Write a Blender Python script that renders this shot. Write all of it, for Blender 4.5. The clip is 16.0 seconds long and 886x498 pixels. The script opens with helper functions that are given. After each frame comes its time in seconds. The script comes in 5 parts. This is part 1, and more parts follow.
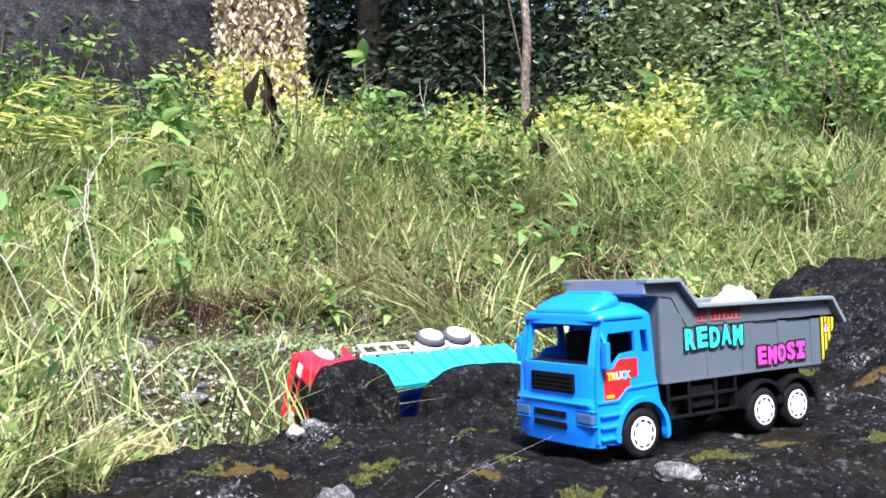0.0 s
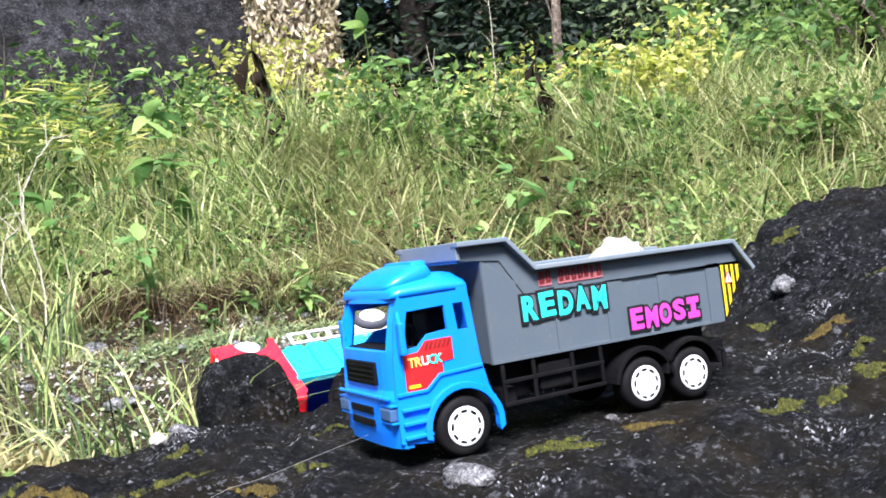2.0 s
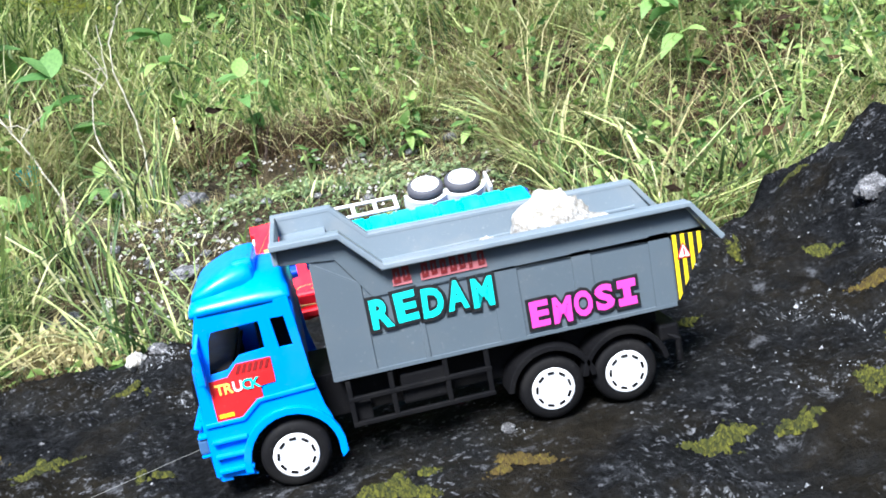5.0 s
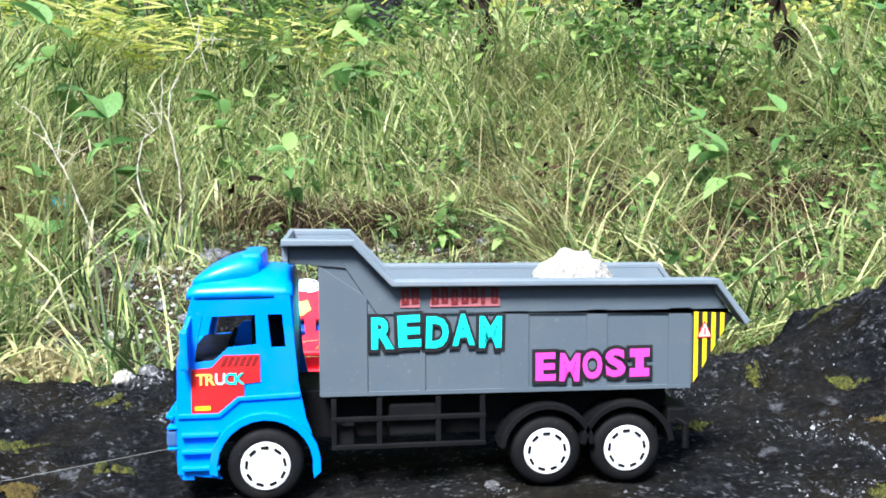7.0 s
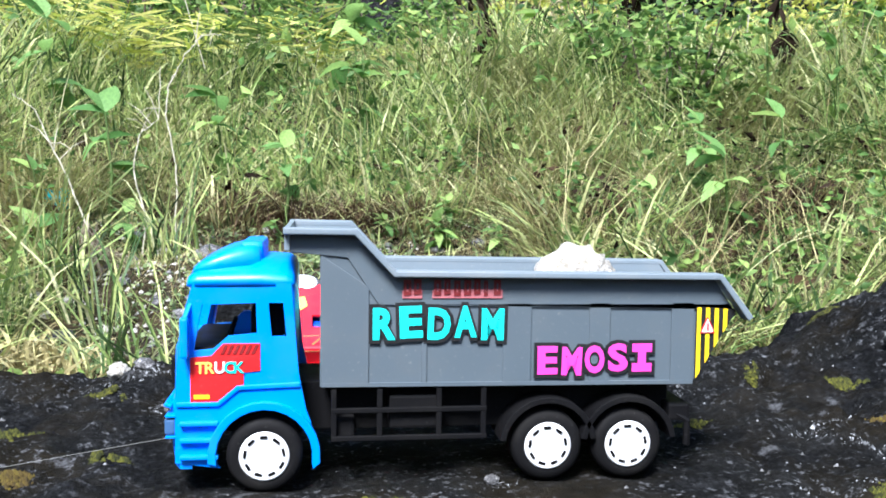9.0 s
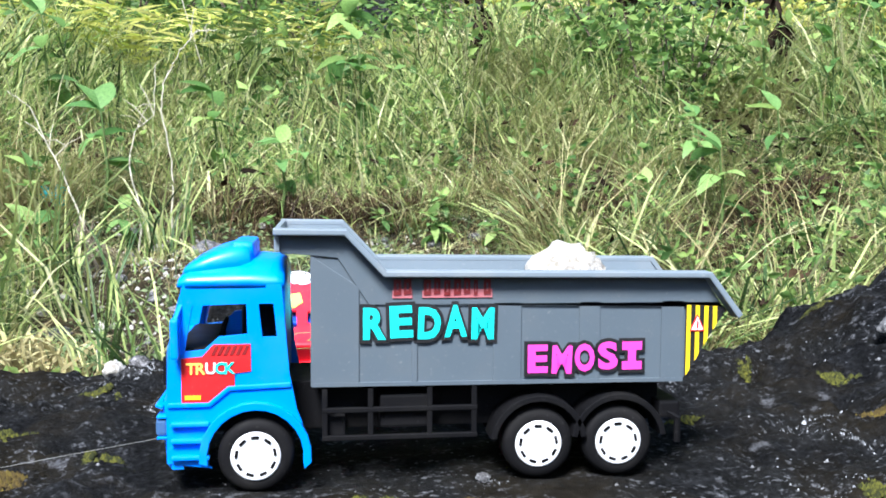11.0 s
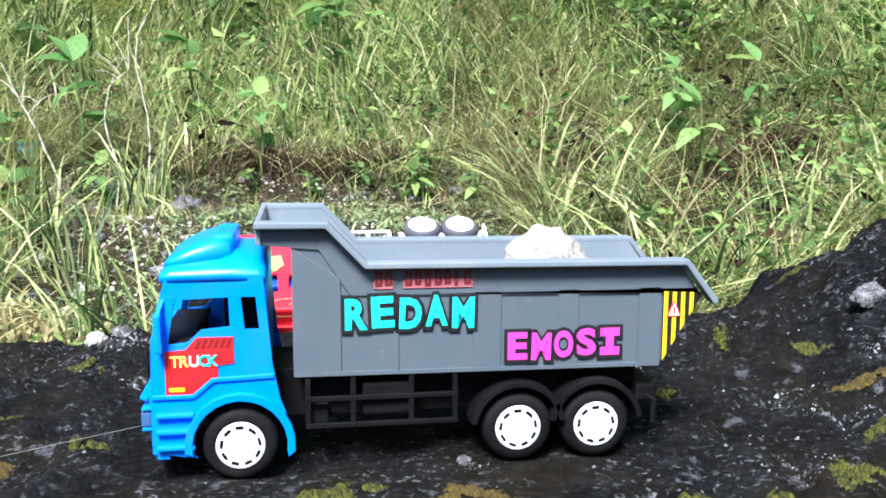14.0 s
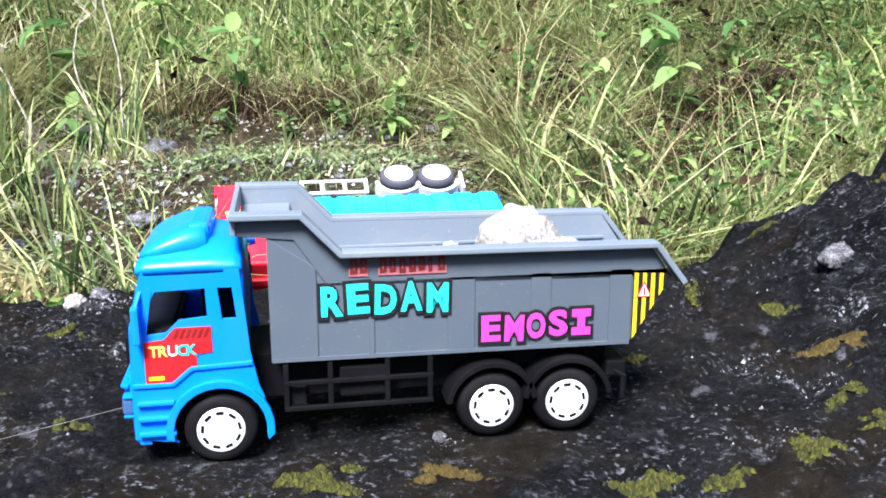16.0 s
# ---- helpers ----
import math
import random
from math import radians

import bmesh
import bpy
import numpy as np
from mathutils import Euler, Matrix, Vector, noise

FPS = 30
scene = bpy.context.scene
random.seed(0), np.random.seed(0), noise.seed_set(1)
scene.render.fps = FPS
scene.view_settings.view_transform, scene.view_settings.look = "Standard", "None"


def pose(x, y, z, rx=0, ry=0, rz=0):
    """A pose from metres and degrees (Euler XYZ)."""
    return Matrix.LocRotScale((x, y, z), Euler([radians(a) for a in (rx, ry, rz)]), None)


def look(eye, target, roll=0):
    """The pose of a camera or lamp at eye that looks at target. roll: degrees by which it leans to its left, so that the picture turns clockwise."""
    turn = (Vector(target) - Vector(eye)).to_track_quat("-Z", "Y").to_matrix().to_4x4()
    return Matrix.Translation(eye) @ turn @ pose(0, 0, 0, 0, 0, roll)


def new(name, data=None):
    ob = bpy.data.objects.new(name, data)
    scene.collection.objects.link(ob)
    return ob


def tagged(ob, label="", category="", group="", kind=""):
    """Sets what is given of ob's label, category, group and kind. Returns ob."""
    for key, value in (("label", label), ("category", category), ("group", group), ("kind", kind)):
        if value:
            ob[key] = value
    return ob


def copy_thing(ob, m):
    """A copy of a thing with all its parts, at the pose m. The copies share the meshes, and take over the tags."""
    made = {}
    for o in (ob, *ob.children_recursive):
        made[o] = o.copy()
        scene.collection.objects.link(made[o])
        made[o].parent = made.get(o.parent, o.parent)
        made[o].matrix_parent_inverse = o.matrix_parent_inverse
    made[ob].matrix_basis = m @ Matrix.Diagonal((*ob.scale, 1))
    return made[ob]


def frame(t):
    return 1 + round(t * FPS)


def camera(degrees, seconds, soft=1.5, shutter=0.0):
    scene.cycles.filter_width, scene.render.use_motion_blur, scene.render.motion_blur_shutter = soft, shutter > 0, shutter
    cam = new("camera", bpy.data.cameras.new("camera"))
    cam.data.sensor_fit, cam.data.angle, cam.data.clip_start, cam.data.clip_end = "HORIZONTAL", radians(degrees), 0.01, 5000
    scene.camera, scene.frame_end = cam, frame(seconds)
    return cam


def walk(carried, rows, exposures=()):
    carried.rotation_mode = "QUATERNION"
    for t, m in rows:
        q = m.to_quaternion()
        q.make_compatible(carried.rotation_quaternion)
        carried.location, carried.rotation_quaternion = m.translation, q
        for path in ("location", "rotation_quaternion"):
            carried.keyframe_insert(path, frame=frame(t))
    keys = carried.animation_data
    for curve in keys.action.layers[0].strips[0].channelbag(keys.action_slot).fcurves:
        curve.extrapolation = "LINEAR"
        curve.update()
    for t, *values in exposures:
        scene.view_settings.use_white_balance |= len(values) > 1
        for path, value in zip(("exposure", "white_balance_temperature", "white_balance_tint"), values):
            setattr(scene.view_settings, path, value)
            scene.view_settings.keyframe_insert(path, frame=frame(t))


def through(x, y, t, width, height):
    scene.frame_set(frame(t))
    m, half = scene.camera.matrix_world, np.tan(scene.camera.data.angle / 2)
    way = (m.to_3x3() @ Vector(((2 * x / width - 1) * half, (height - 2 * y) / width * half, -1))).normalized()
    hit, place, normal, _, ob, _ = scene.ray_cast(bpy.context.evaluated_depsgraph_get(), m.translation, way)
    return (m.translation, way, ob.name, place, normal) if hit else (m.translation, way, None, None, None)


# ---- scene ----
cam = camera(51.3, 16.0, 1.75)
PATH = [
    (0, (-0.552, -0.628, 0.182), (0.534, 1.051, 0.226), -2.2),
    (0.5, (-0.481, -0.645, 0.224), (0.526, 1.08, 0.135), 0.7),
    (1, (-0.425, -0.631, 0.167), (0.558, 1.11, 0.124), 3.1),
    (1.5, (-0.338, -0.643, 0.19), (0.569, 1.136, 0.087), 1.2),
    (2, (-0.254, -0.646, 0.162), (0.632, 1.147, 0.161), -7.4),
    (2.5, (-0.213, -0.626, 0.244), (0.631, 1.174, 0.025), -8.6),
    (3, (-0.163, -0.642, 0.243), (0.487, 1.238, 0.039), -7.9),
    (3.5, (-0.125, -0.627, 0.216), (0.497, 1.268, 0.061), -9.5),
    (4, (-0.067, -0.614, 0.238), (0.483, 1.288, -0.04), -10.5),
    (4.5, (0.019, -0.611, 0.24), (0.406, 1.323, -0.096), -13.3),
    (5, (0.106, -0.589, 0.278), (0.363, 1.341, -0.179), -10.4),
    (7.5, (0.102, -0.58, 0.195), (0.355, 1.401, 0.073), 0.5),
    (8, (0.098, -0.578, 0.195), (0.346, 1.403, 0.067), 0.6),
    (8.5, (0.098, -0.577, 0.195), (0.347, 1.403, 0.049), 0.6),
    (9, (0.098, -0.577, 0.195), (0.355, 1.401, 0.048), 0.7),
    (11.5, (0.105, -0.579, 0.202), (0.364, 1.396, 0.021), 0.3),
    (12, (0.104, -0.579, 0.205), (0.369, 1.392, -0.007), 0.4),
    (12.5, (0.104, -0.58, 0.213), (0.367, 1.389, -0.013), 0.5),
    (13, (0.105, -0.58, 0.221), (0.376, 1.388, -0.011), 0.7),
    (13.5, (0.104, -0.58, 0.228), (0.388, 1.382, -0.036), 0.3),
    (14, (0.104, -0.578, 0.236), (0.402, 1.376, -0.069), 0.2),
    (14.5, (0.104, -0.575, 0.247), (0.413, 1.37, -0.103), 0.1),
    (15, (0.105, -0.577, 0.26), (0.401, 1.359, -0.147), -0.7),
    (15.5, (0.107, -0.577, 0.27), (0.421, 1.346, -0.184), -0.7),
    (16, (0.108, -0.576, 0.283), (0.444, 1.335, -0.203), 0.0),
]
walk(cam, [(t, look(eye, goal, lean)) for t, eye, goal, lean in PATH], [(0.0, 1.47, 6300, 18), (2.5, 1.45, 6300, 15), (4.5, 1.42, 6100, 9), (7.5, 1.38, 6100, 10), (13.0, 1.40, 6100, 11), (15.0, 1.41, 6150, 15), (16.0, 1.41, 6150, 18)])

import mathutils.geometry

# ---- world and light ----
world = bpy.data.worlds.new("world")
scene.world = world
world.use_nodes = True
wn = world.node_tree
sky = wn.nodes.new("ShaderNodeTexSky")
sky.sky_type = "NISHITA"
sky.sun_disc = False
SUN_FROM = Vector((-0.22, -0.50, 0.74)).normalized()
sky.sun_elevation = math.asin(SUN_FROM.z)
sky.sun_rotation = math.atan2(SUN_FROM.x, SUN_FROM.y)
wn.links.new(sky.outputs[0], wn.nodes["Background"].inputs[0])
wn.nodes["Background"].inputs[1].default_value = 0.115
sun_data = bpy.data.lights.new("sun", "SUN")
sun_data.energy = 5.0
sun_data.angle = radians(18)
sun_data.color = (1.0, 0.985, 0.95)
sun = new("sun", sun_data)
sun.matrix_basis = look(SUN_FROM * 20, (0, 0, 0))


# ---- materials ----
def material(name, color, rough=0.6, metal=0.0, spec=0.5):
    m = bpy.data.materials.new(name)
    m.use_nodes = True
    p = m.node_tree.nodes["Principled BSDF"]
    p.inputs["Base Color"].default_value = (*color, 1)
    p.inputs["Roughness"].default_value = rough
    p.inputs["Metallic"].default_value = metal
    p.inputs["Specular IOR Level"].default_value = spec
    return m


def nodes_of(m):
    t = m.node_tree
    return t, t.nodes["Principled BSDF"]


def noise_node(t, scale, detail=6, rough=0.6, kind="Object"):
    c = t.nodes.new("ShaderNodeTexCoord")
    n = t.nodes.new("ShaderNodeTexNoise")
    n.inputs["Scale"].default_value = scale
    n.inputs["Detail"].default_value = detail
    n.inputs["Roughness"].default_value = rough
    t.links.new(c.outputs[kind], n.inputs["Vector"])
    return n


def ramp_node(t, source, stops):
    r = t.nodes.new("ShaderNodeValToRGB")
    e = r.color_ramp.elements
    while len(e) < len(stops):
        e.new(0.5)
    for k, (pos, col) in zip(e, stops):
        k.position = pos
        k.color = (*col, 1) if len(col) == 3 else col
    t.links.new(source, r.inputs[0])
    return r


def mix_node(t, fac, a, b, mode="MIX"):
    n = t.nodes.new("ShaderNodeMix")
    n.data_type = "RGBA"
    n.blend_type = mode
    for sock, v in ((n.inputs[0], fac), (n.inputs[6], a), (n.inputs[7], b)):
        if isinstance(v, (int, float)):
            sock.default_value = v
        elif isinstance(v, tuple):
            sock.default_value = (*v, 1)
        else:
            t.links.new(v, sock)
    return n.outputs[2]


def bump_node(t, p, height, strength, dist):
    b = t.nodes.new("ShaderNodeBump")
    b.inputs["Strength"].default_value = strength
    b.inputs["Distance"].default_value = dist
    t.links.new(height, b.inputs["Height"])
    t.links.new(b.outputs[0], p.inputs["Normal"])


def plastic(name, color, rough=0.38, dirt=0.25, grime=(0.16, 0.15, 0.13), spec=0.5):
    """Moulded toy plastic with faint mould waves, scuffs and dust."""
    m = material(name, color, rough, spec=spec)
    t, p = nodes_of(m)
    big = noise_node(t, 28, 5)
    fine = noise_node(t, 420, 4, 0.7)
    mask = ramp_node(t, big.outputs[0], [(0.50, (0, 0, 0)), (0.78, (dirt, dirt, dirt))])
    speck = ramp_node(t, fine.outputs[0], [(0.62, (0, 0, 0)), (0.74, (dirt * 1.2, dirt * 1.2, dirt * 1.2))])
    c1 = mix_node(t, mask.outputs[0], color, grime)
    c2 = mix_node(t, speck.outputs[0], c1, (0.45, 0.44, 0.42))
    t.links.new(c2, p.inputs["Base Color"])
    rr = ramp_node(t, big.outputs[0], [(0.3, (rough,) * 3), (0.75, (min(1, rough + 0.25),) * 3)])
    t.links.new(rr.outputs[0], p.inputs["Roughness"])
    bump_node(t, p, fine.outputs[0], 0.12, 0.0006)
    return m


def foliage(name, stops, through=0.35, rough=0.55, spec=0.3, island=True, patch=None, patch_scale=2.4):
    """Leaf or grass surface: colour varies from blade to blade, light shines through."""
    m = material(name, stops[0][1], rough, spec=spec)
    t, p = nodes_of(m)
    if island:
        g = t.nodes.new("ShaderNodeNewGeometry")
        src = g.outputs["Random Per Island"]
    else:
        g = t.nodes.new("ShaderNodeObjectInfo")
        src = g.outputs["Random"]
    r = ramp_node(t, src, stops)
    col = r.outputs[0]
    if patch:
        n = noise_node(t, patch_scale, 3)
        pm = ramp_node(t, n.outputs[0], [(0.48, (0, 0, 0)), (0.66, (0.75, 0.75, 0.75))])
        col = mix_node(t, pm.outputs[0], col, patch)
    vein = noise_node(t, 160, 3)
    vm = ramp_node(t, vein.outputs[0], [(0.3, (0.72, 0.72, 0.72)), (0.7, (1.15, 1.15, 1.1))])
    col = mix_node(t, 1.0, col, vm.outputs[0], "MULTIPLY")
    t.links.new(col, p.inputs["Base Color"])
    tr = t.nodes.new("ShaderNodeBsdfTranslucent")
    t.links.new(col, tr.inputs["Color"])
    mx = t.nodes.new("ShaderNodeMixShader")
    mx.inputs[0].default_value = through
    out = t.nodes["Material Output"]
    t.links.new(p.outputs[0], mx.inputs[1])
    t.links.new(tr.outputs[0], mx.inputs[2])
    t.links.new(mx.outputs[0], out.inputs["Surface"])
    return m


def rock_material(name, dark, mid, pale, pale_amount=0.5, rough=0.85, scale=1.0, stain=None, crusts=0.0):
    """Weathered rock: dark crust, grey wear, pale lichen specks, pitted relief."""
    m = material(name, mid, rough, spec=0.04)
    t, p = nodes_of(m)
    big = noise_node(t, 7 * scale, 8, 0.65)
    med = noise_node(t, 45 * scale, 8, 0.7)
    fine = noise_node(t, 260 * scale, 5, 0.7)
    grain = mix_node(t, 0.5, med.outputs[0], fine.outputs[0])
    base = ramp_node(t, grain, [(0.40, dark), (0.50, mid), (0.57, tuple(min(0.8, c * 2.4) for c in mid)), (0.66, tuple(min(0.85, c * 6) for c in mid))])
    brown = mix_node(t, 0.40, base.outputs[0], (0.024, 0.024, 0.023))
    bm_ = ramp_node(t, big.outputs[0], [(0.42, (0, 0, 0)), (0.60, (1, 1, 1))])
    col = mix_node(t, bm_.outputs[0], base.outputs[0], brown)
    # grey crust broken by fine pits
    crust = noise_node(t, 16 * scale, 9, 0.75)
    cm = ramp_node(t, crust.outputs[0], [(0.50, (0, 0, 0)), (0.68, (0.85, 0.85, 0.85))])
    grey = ramp_node(t, fine.outputs[0], [(0.35, dark), (0.65, tuple(min(0.8, c * 3.2) for c in mid))])
    col = mix_node(t, cm.outputs[0], col, grey.outputs[0])
    if stain:
        # thin brown and olive films of dried algae
        film = noise_node(t, 6.5 * scale, 7, 0.68)
        fm = ramp_node(t, film.outputs[0], [(0.47, (0, 0, 0)), (0.60, (0.75, 0.75, 0.75))])
        earth = ramp_node(t, med.outputs[0], [(0.35, tuple(c * 0.35 for c in stain)), (0.62, stain)])
        col = mix_node(t, fm.outputs[0], col, earth.outputs[0])
    if crusts:
        # broad grey-white lichen crusts with frayed edges
        lich = noise_node(t, 30 * scale, 9, 0.78)
        lm = ramp_node(t, lich.outputs[0], [(0.585, (0, 0, 0)), (0.66, (crusts,) * 3)])
        col = mix_node(t, lm.outputs[0], col, tuple(c * 0.55 for c in pale))
    # pale crusts in scattered spots
    spots = noise_node(t, 170 * scale, 5, 0.65)
    area = noise_node(t, 9 * scale, 3)
    am = ramp_node(t, area.outputs[0], [(0.40, (0, 0, 0)), (0.62, (pale_amount,) * 3)])
    sm = ramp_node(t, spots.outputs[0], [(0.57, (0, 0, 0)), (0.70, (1, 1, 1))])
    both = mix_node(t, 1.0, am.outputs[0], sm.outputs[0], "MULTIPLY")
    col = mix_node(t, both, col, pale)
    v = t.nodes.new("ShaderNodeTexVoronoi")
    v.inputs["Scale"].default_value = 120 * scale
    c = t.nodes.new("ShaderNodeTexCoord")
    t.links.new(c.outputs["Object"], v.inputs["Vector"])
    vm = ramp_node(t, v.outputs["Distance"], [(0.07, (0.8, 0.8, 0.8)), (0.13, (0, 0, 0))])
    pick = ramp_node(t, v.outputs["Color"], [(0.74, (0, 0, 0)), (0.78, (1, 1, 1))])
    vv = mix_node(t, 1.0, vm.outputs[0], pick.outputs[0], "MULTIPLY")
    col = mix_node(t, vv, col, pale)
    t.links.new(col, p.inputs["Base Color"])
    hsum = mix_node(t, 0.30, med.outputs[0], fine.outputs[0])
    bump_node(t, p, hsum, 0.9, 0.016 / scale)
    return m


M_BLUE = plastic("blue_plastic", (0.003, 0.215, 0.93), 0.25, 0.07)
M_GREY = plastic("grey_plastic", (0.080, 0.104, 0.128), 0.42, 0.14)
# paler grey: limestone dust, with skylight and rail highlights put into it too
M_GREY_DUSTY_LIT = plastic("dusty_lit_grey_plastic", (0.160, 0.200, 0.238), 0.36, 0.35, (0.30, 0.29, 0.27))
M_BLACK = plastic("black_plastic", (0.0035, 0.0035, 0.0045), 0.55, 0.04, spec=0.14)
M_TYRE_GREY = plastic("worn_grey_tyre", (0.06, 0.06, 0.075), 0.6, 0.2, spec=0.3)
M_TYRE = plastic("tyre_rubber", (0.004, 0.004, 0.005), 0.65, 0.05, spec=0.16)
M_WHITE = plastic("white_plastic", (0.72, 0.74, 0.78), 0.4, 0.12)
M_RED = plastic("red_plastic", (0.75, 0.012, 0.03), 0.35, 0.12)
M_CYAN = plastic("cyan_plastic", (0.01, 0.60, 0.74), 0.35, 0.10)
M_DEEPBLUE = plastic("deep_blue_plastic", (0.003, 0.055, 0.52), 0.35, 0.10)
M_LENS = plastic("headlight_plastic", (0.045, 0.11, 0.24), 0.25, 0.1)
M_PRINT_CYAN = plastic("cyan_print", (0.02, 0.68, 0.66), 0.4, 0.06)
M_PRINT_PINK = plastic("pink_print", (0.82, 0.055, 0.44), 0.4, 0.06)
M_PRINT_BLACK = plastic("black_print", (0.008, 0.008, 0.01), 0.45, 0.05)
M_PRINT_RED = plastic("red_print", (0.16, 0.01, 0.012), 0.45, 0.05)
M_PRINT_SALMON = plastic("salmon_print", (0.42, 0.13, 0.15), 0.45, 0.1)
M_PRINT_YELLOW = plastic("yellow_print", (0.85, 0.62, 0.01), 0.4, 0.08)
M_STICKER = plastic("red_sticker", (0.66, 0.015, 0.018), 0.3, 0.06)
M_STICKER_DARK = plastic("dark_red_sticker", (0.20, 0.01, 0.012), 0.3, 0.06)
M_STICKER_YELLOW = plastic("yellow_sticker", (0.9, 0.66, 0.12), 0.35, 0.08)
M_ROCK = rock_material("dark_rock", (0.0026, 0.0028, 0.0032), (0.0062, 0.0066, 0.0074), (0.30, 0.31, 0.34), 0.62, stain=(0.018, 0.0145, 0.009), crusts=0.50)
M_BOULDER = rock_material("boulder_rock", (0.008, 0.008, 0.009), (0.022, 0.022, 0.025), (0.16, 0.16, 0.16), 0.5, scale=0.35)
M_PEBBLE = rock_material("grey_stone", (0.05, 0.05, 0.055), (0.13, 0.13, 0.137), (0.48, 0.48, 0.48), 0.8, scale=2.0)
M_PALE = rock_material("pale_stone", (0.34, 0.31, 0.26), (0.52, 0.49, 0.45), (0.75, 0.73, 0.70), 0.8, scale=1.5)
M_SOIL = rock_material("soil", (0.014, 0.011, 0.007), (0.038, 0.030, 0.017), (0.38, 0.36, 0.32), 0.6, scale=0.8)
M_MOSS = foliage("moss", [(0.0, (0.012, 0.015, 0.003)), (0.5, (0.034, 0.038, 0.005)), (1.0, (0.085, 0.085, 0.010))], 0.1, 0.9)
M_LICHEN = foliage("lichen", [(0.0, (0.03, 0.03, 0.034)), (0.6, (0.09, 0.095, 0.105)), (1.0, (0.30, 0.31, 0.34))], 0.0, 0.9)
M_MOSS_BROWN = foliage("brown_moss", [(0.0, (0.035, 0.024, 0.007)), (0.5, (0.06, 0.040, 0.008)), (1.0, (0.085, 0.065, 0.010))], 0.1, 0.9)
M_GRASS = foliage("grass", [(0.0, (0.018, 0.042, 0.016)), (0.22, (0.085, 0.160, 0.055)), (0.45, (0.28, 0.40, 0.130)),
                            (0.75, (0.60, 0.67, 0.27)), (1.0, (0.80, 0.77, 0.50))], 0.34, patch=(0.235, 0.235, 0.095))
M_GRASS_DRY = foliage("dry_grass", [(0.0, (0.085, 0.058, 0.032)), (0.5, (0.27, 0.205, 0.10)), (1.0, (0.52, 0.45, 0.25))], 0.3)
M_LEAF = foliage("leaf", [(0.0, (0.04, 0.10, 0.03)), (0.5, (0.14, 0.26, 0.07)), (1.0, (0.34, 0.48, 0.14))], 0.45)
M_LEAF_BRIGHT = foliage("bright_leaf", [(0.0, (0.10, 0.23, 0.07)), (0.5, (0.20, 0.37, 0.12)), (1.0, (0.38, 0.54, 0.17))], 0.45, island=False)
# yellow leaves; on the shrubs this pale yellow is painted sunlight
M_LEAF_YELLOW_SUNLIT = foliage("yellow_sunlit_leaf", [(0.0, (0.30, 0.38, 0.06)), (0.5, (0.58, 0.60, 0.14)), (1.0, (0.82, 0.78, 0.30))], 0.5)
# paler green; on the clearing's trees it carries painted haze
M_LEAF_PALE = foliage("pale_leaf", [(0.0, (0.12, 0.19, 0.09)), (0.5, (0.26, 0.36, 0.17)), (1.0, (0.45, 0.54, 0.28))], 0.45)
# deep forest shade put into near-black leaf colours
M_LEAF_SHADED = foliage("shaded_forest_leaf", [(0.0, (0.008, 0.018, 0.014)), (0.6, (0.022, 0.042, 0.028)), (1.0, (0.060, 0.10, 0.050))], 0.2)
M_FERN = foliage("fern", [(0.0, (0.07, 0.13, 0.04)), (1.0, (0.20, 0.30, 0.10))], 0.4)
M_ROOT = foliage("dry_root", [(0.0, (0.14, 0.11, 0.08)), (1.0, (0.30, 0.26, 0.20))], 0.05)
M_DEAD = foliage("dead_leaf", [(0.0, (0.010, 0.007, 0.005)), (0.7, (0.03, 0.02, 0.014)), (1.0, (0.07, 0.042, 0.024))], 0.05, 0.95, 0.08)
M_DEAD_STEM = foliage("dead_stem", [(0.0, (0.025, 0.015, 0.009)), (0.6, (0.075, 0.042, 0.024)), (1.0, (0.20, 0.13, 0.075))], 0.05)
M_STRAW = foliage("straw", [(0.0, (0.26, 0.22, 0.10)), (1.0, (0.58, 0.52, 0.28))], 0.25)
M_TWIG = foliage("pale_twig", [(0.0, (0.42, 0.38, 0.31)), (1.0, (0.62, 0.58, 0.50))], 0.05)
M_BARK = rock_material("bark", (0.05, 0.04, 0.035), (0.14, 0.11, 0.09), (0.35, 0.32, 0.28), 0.5, scale=1.2)
# darker copy of bark, the forest's shade put into its colour
M_BARK_SHADED = rock_material("shaded_bark", (0.010, 0.009, 0.008), (0.026, 0.022, 0.019), (0.09, 0.09, 0.08), 0.4, scale=1.2)
M_VINE = foliage("dry_vine", [(0.0, (0.16, 0.12, 0.07)), (0.5, (0.50, 0.42, 0.29)), (1.0, (0.8, 0.72, 0.55))], 0.2)
M_LINE = plastic("fishing_line", (0.22, 0.22, 0.21), 0.3, 0.1)


# ---- building helpers ----
def finish(me, mat, smooth=False):
    me.materials.append(mat)
    if smooth:
        me.polygons.foreach_set("use_smooth", [True] * len(me.polygons))
    me.update()
    return me


def part(name, bm, mat, parent=None, label="", smooth=False):
    """Link a bmesh as one mesh object under a thing or a part."""
    bmesh.ops.recalc_face_normals(bm, faces=bm.faces)
    me = bpy.data.meshes.new(name)
    bm.to_mesh(me)
    bm.free()
    ob = new(name, finish(me, mat, smooth))
    ob.parent = parent
    if label:
        tagged(ob, label)
    return ob


def thing(name, label, category, m=None, group=""):
    root = new(name)
    root.empty_display_size = 0.02
    root.matrix_basis = m or Matrix()
    return tagged(root, label, category, group)


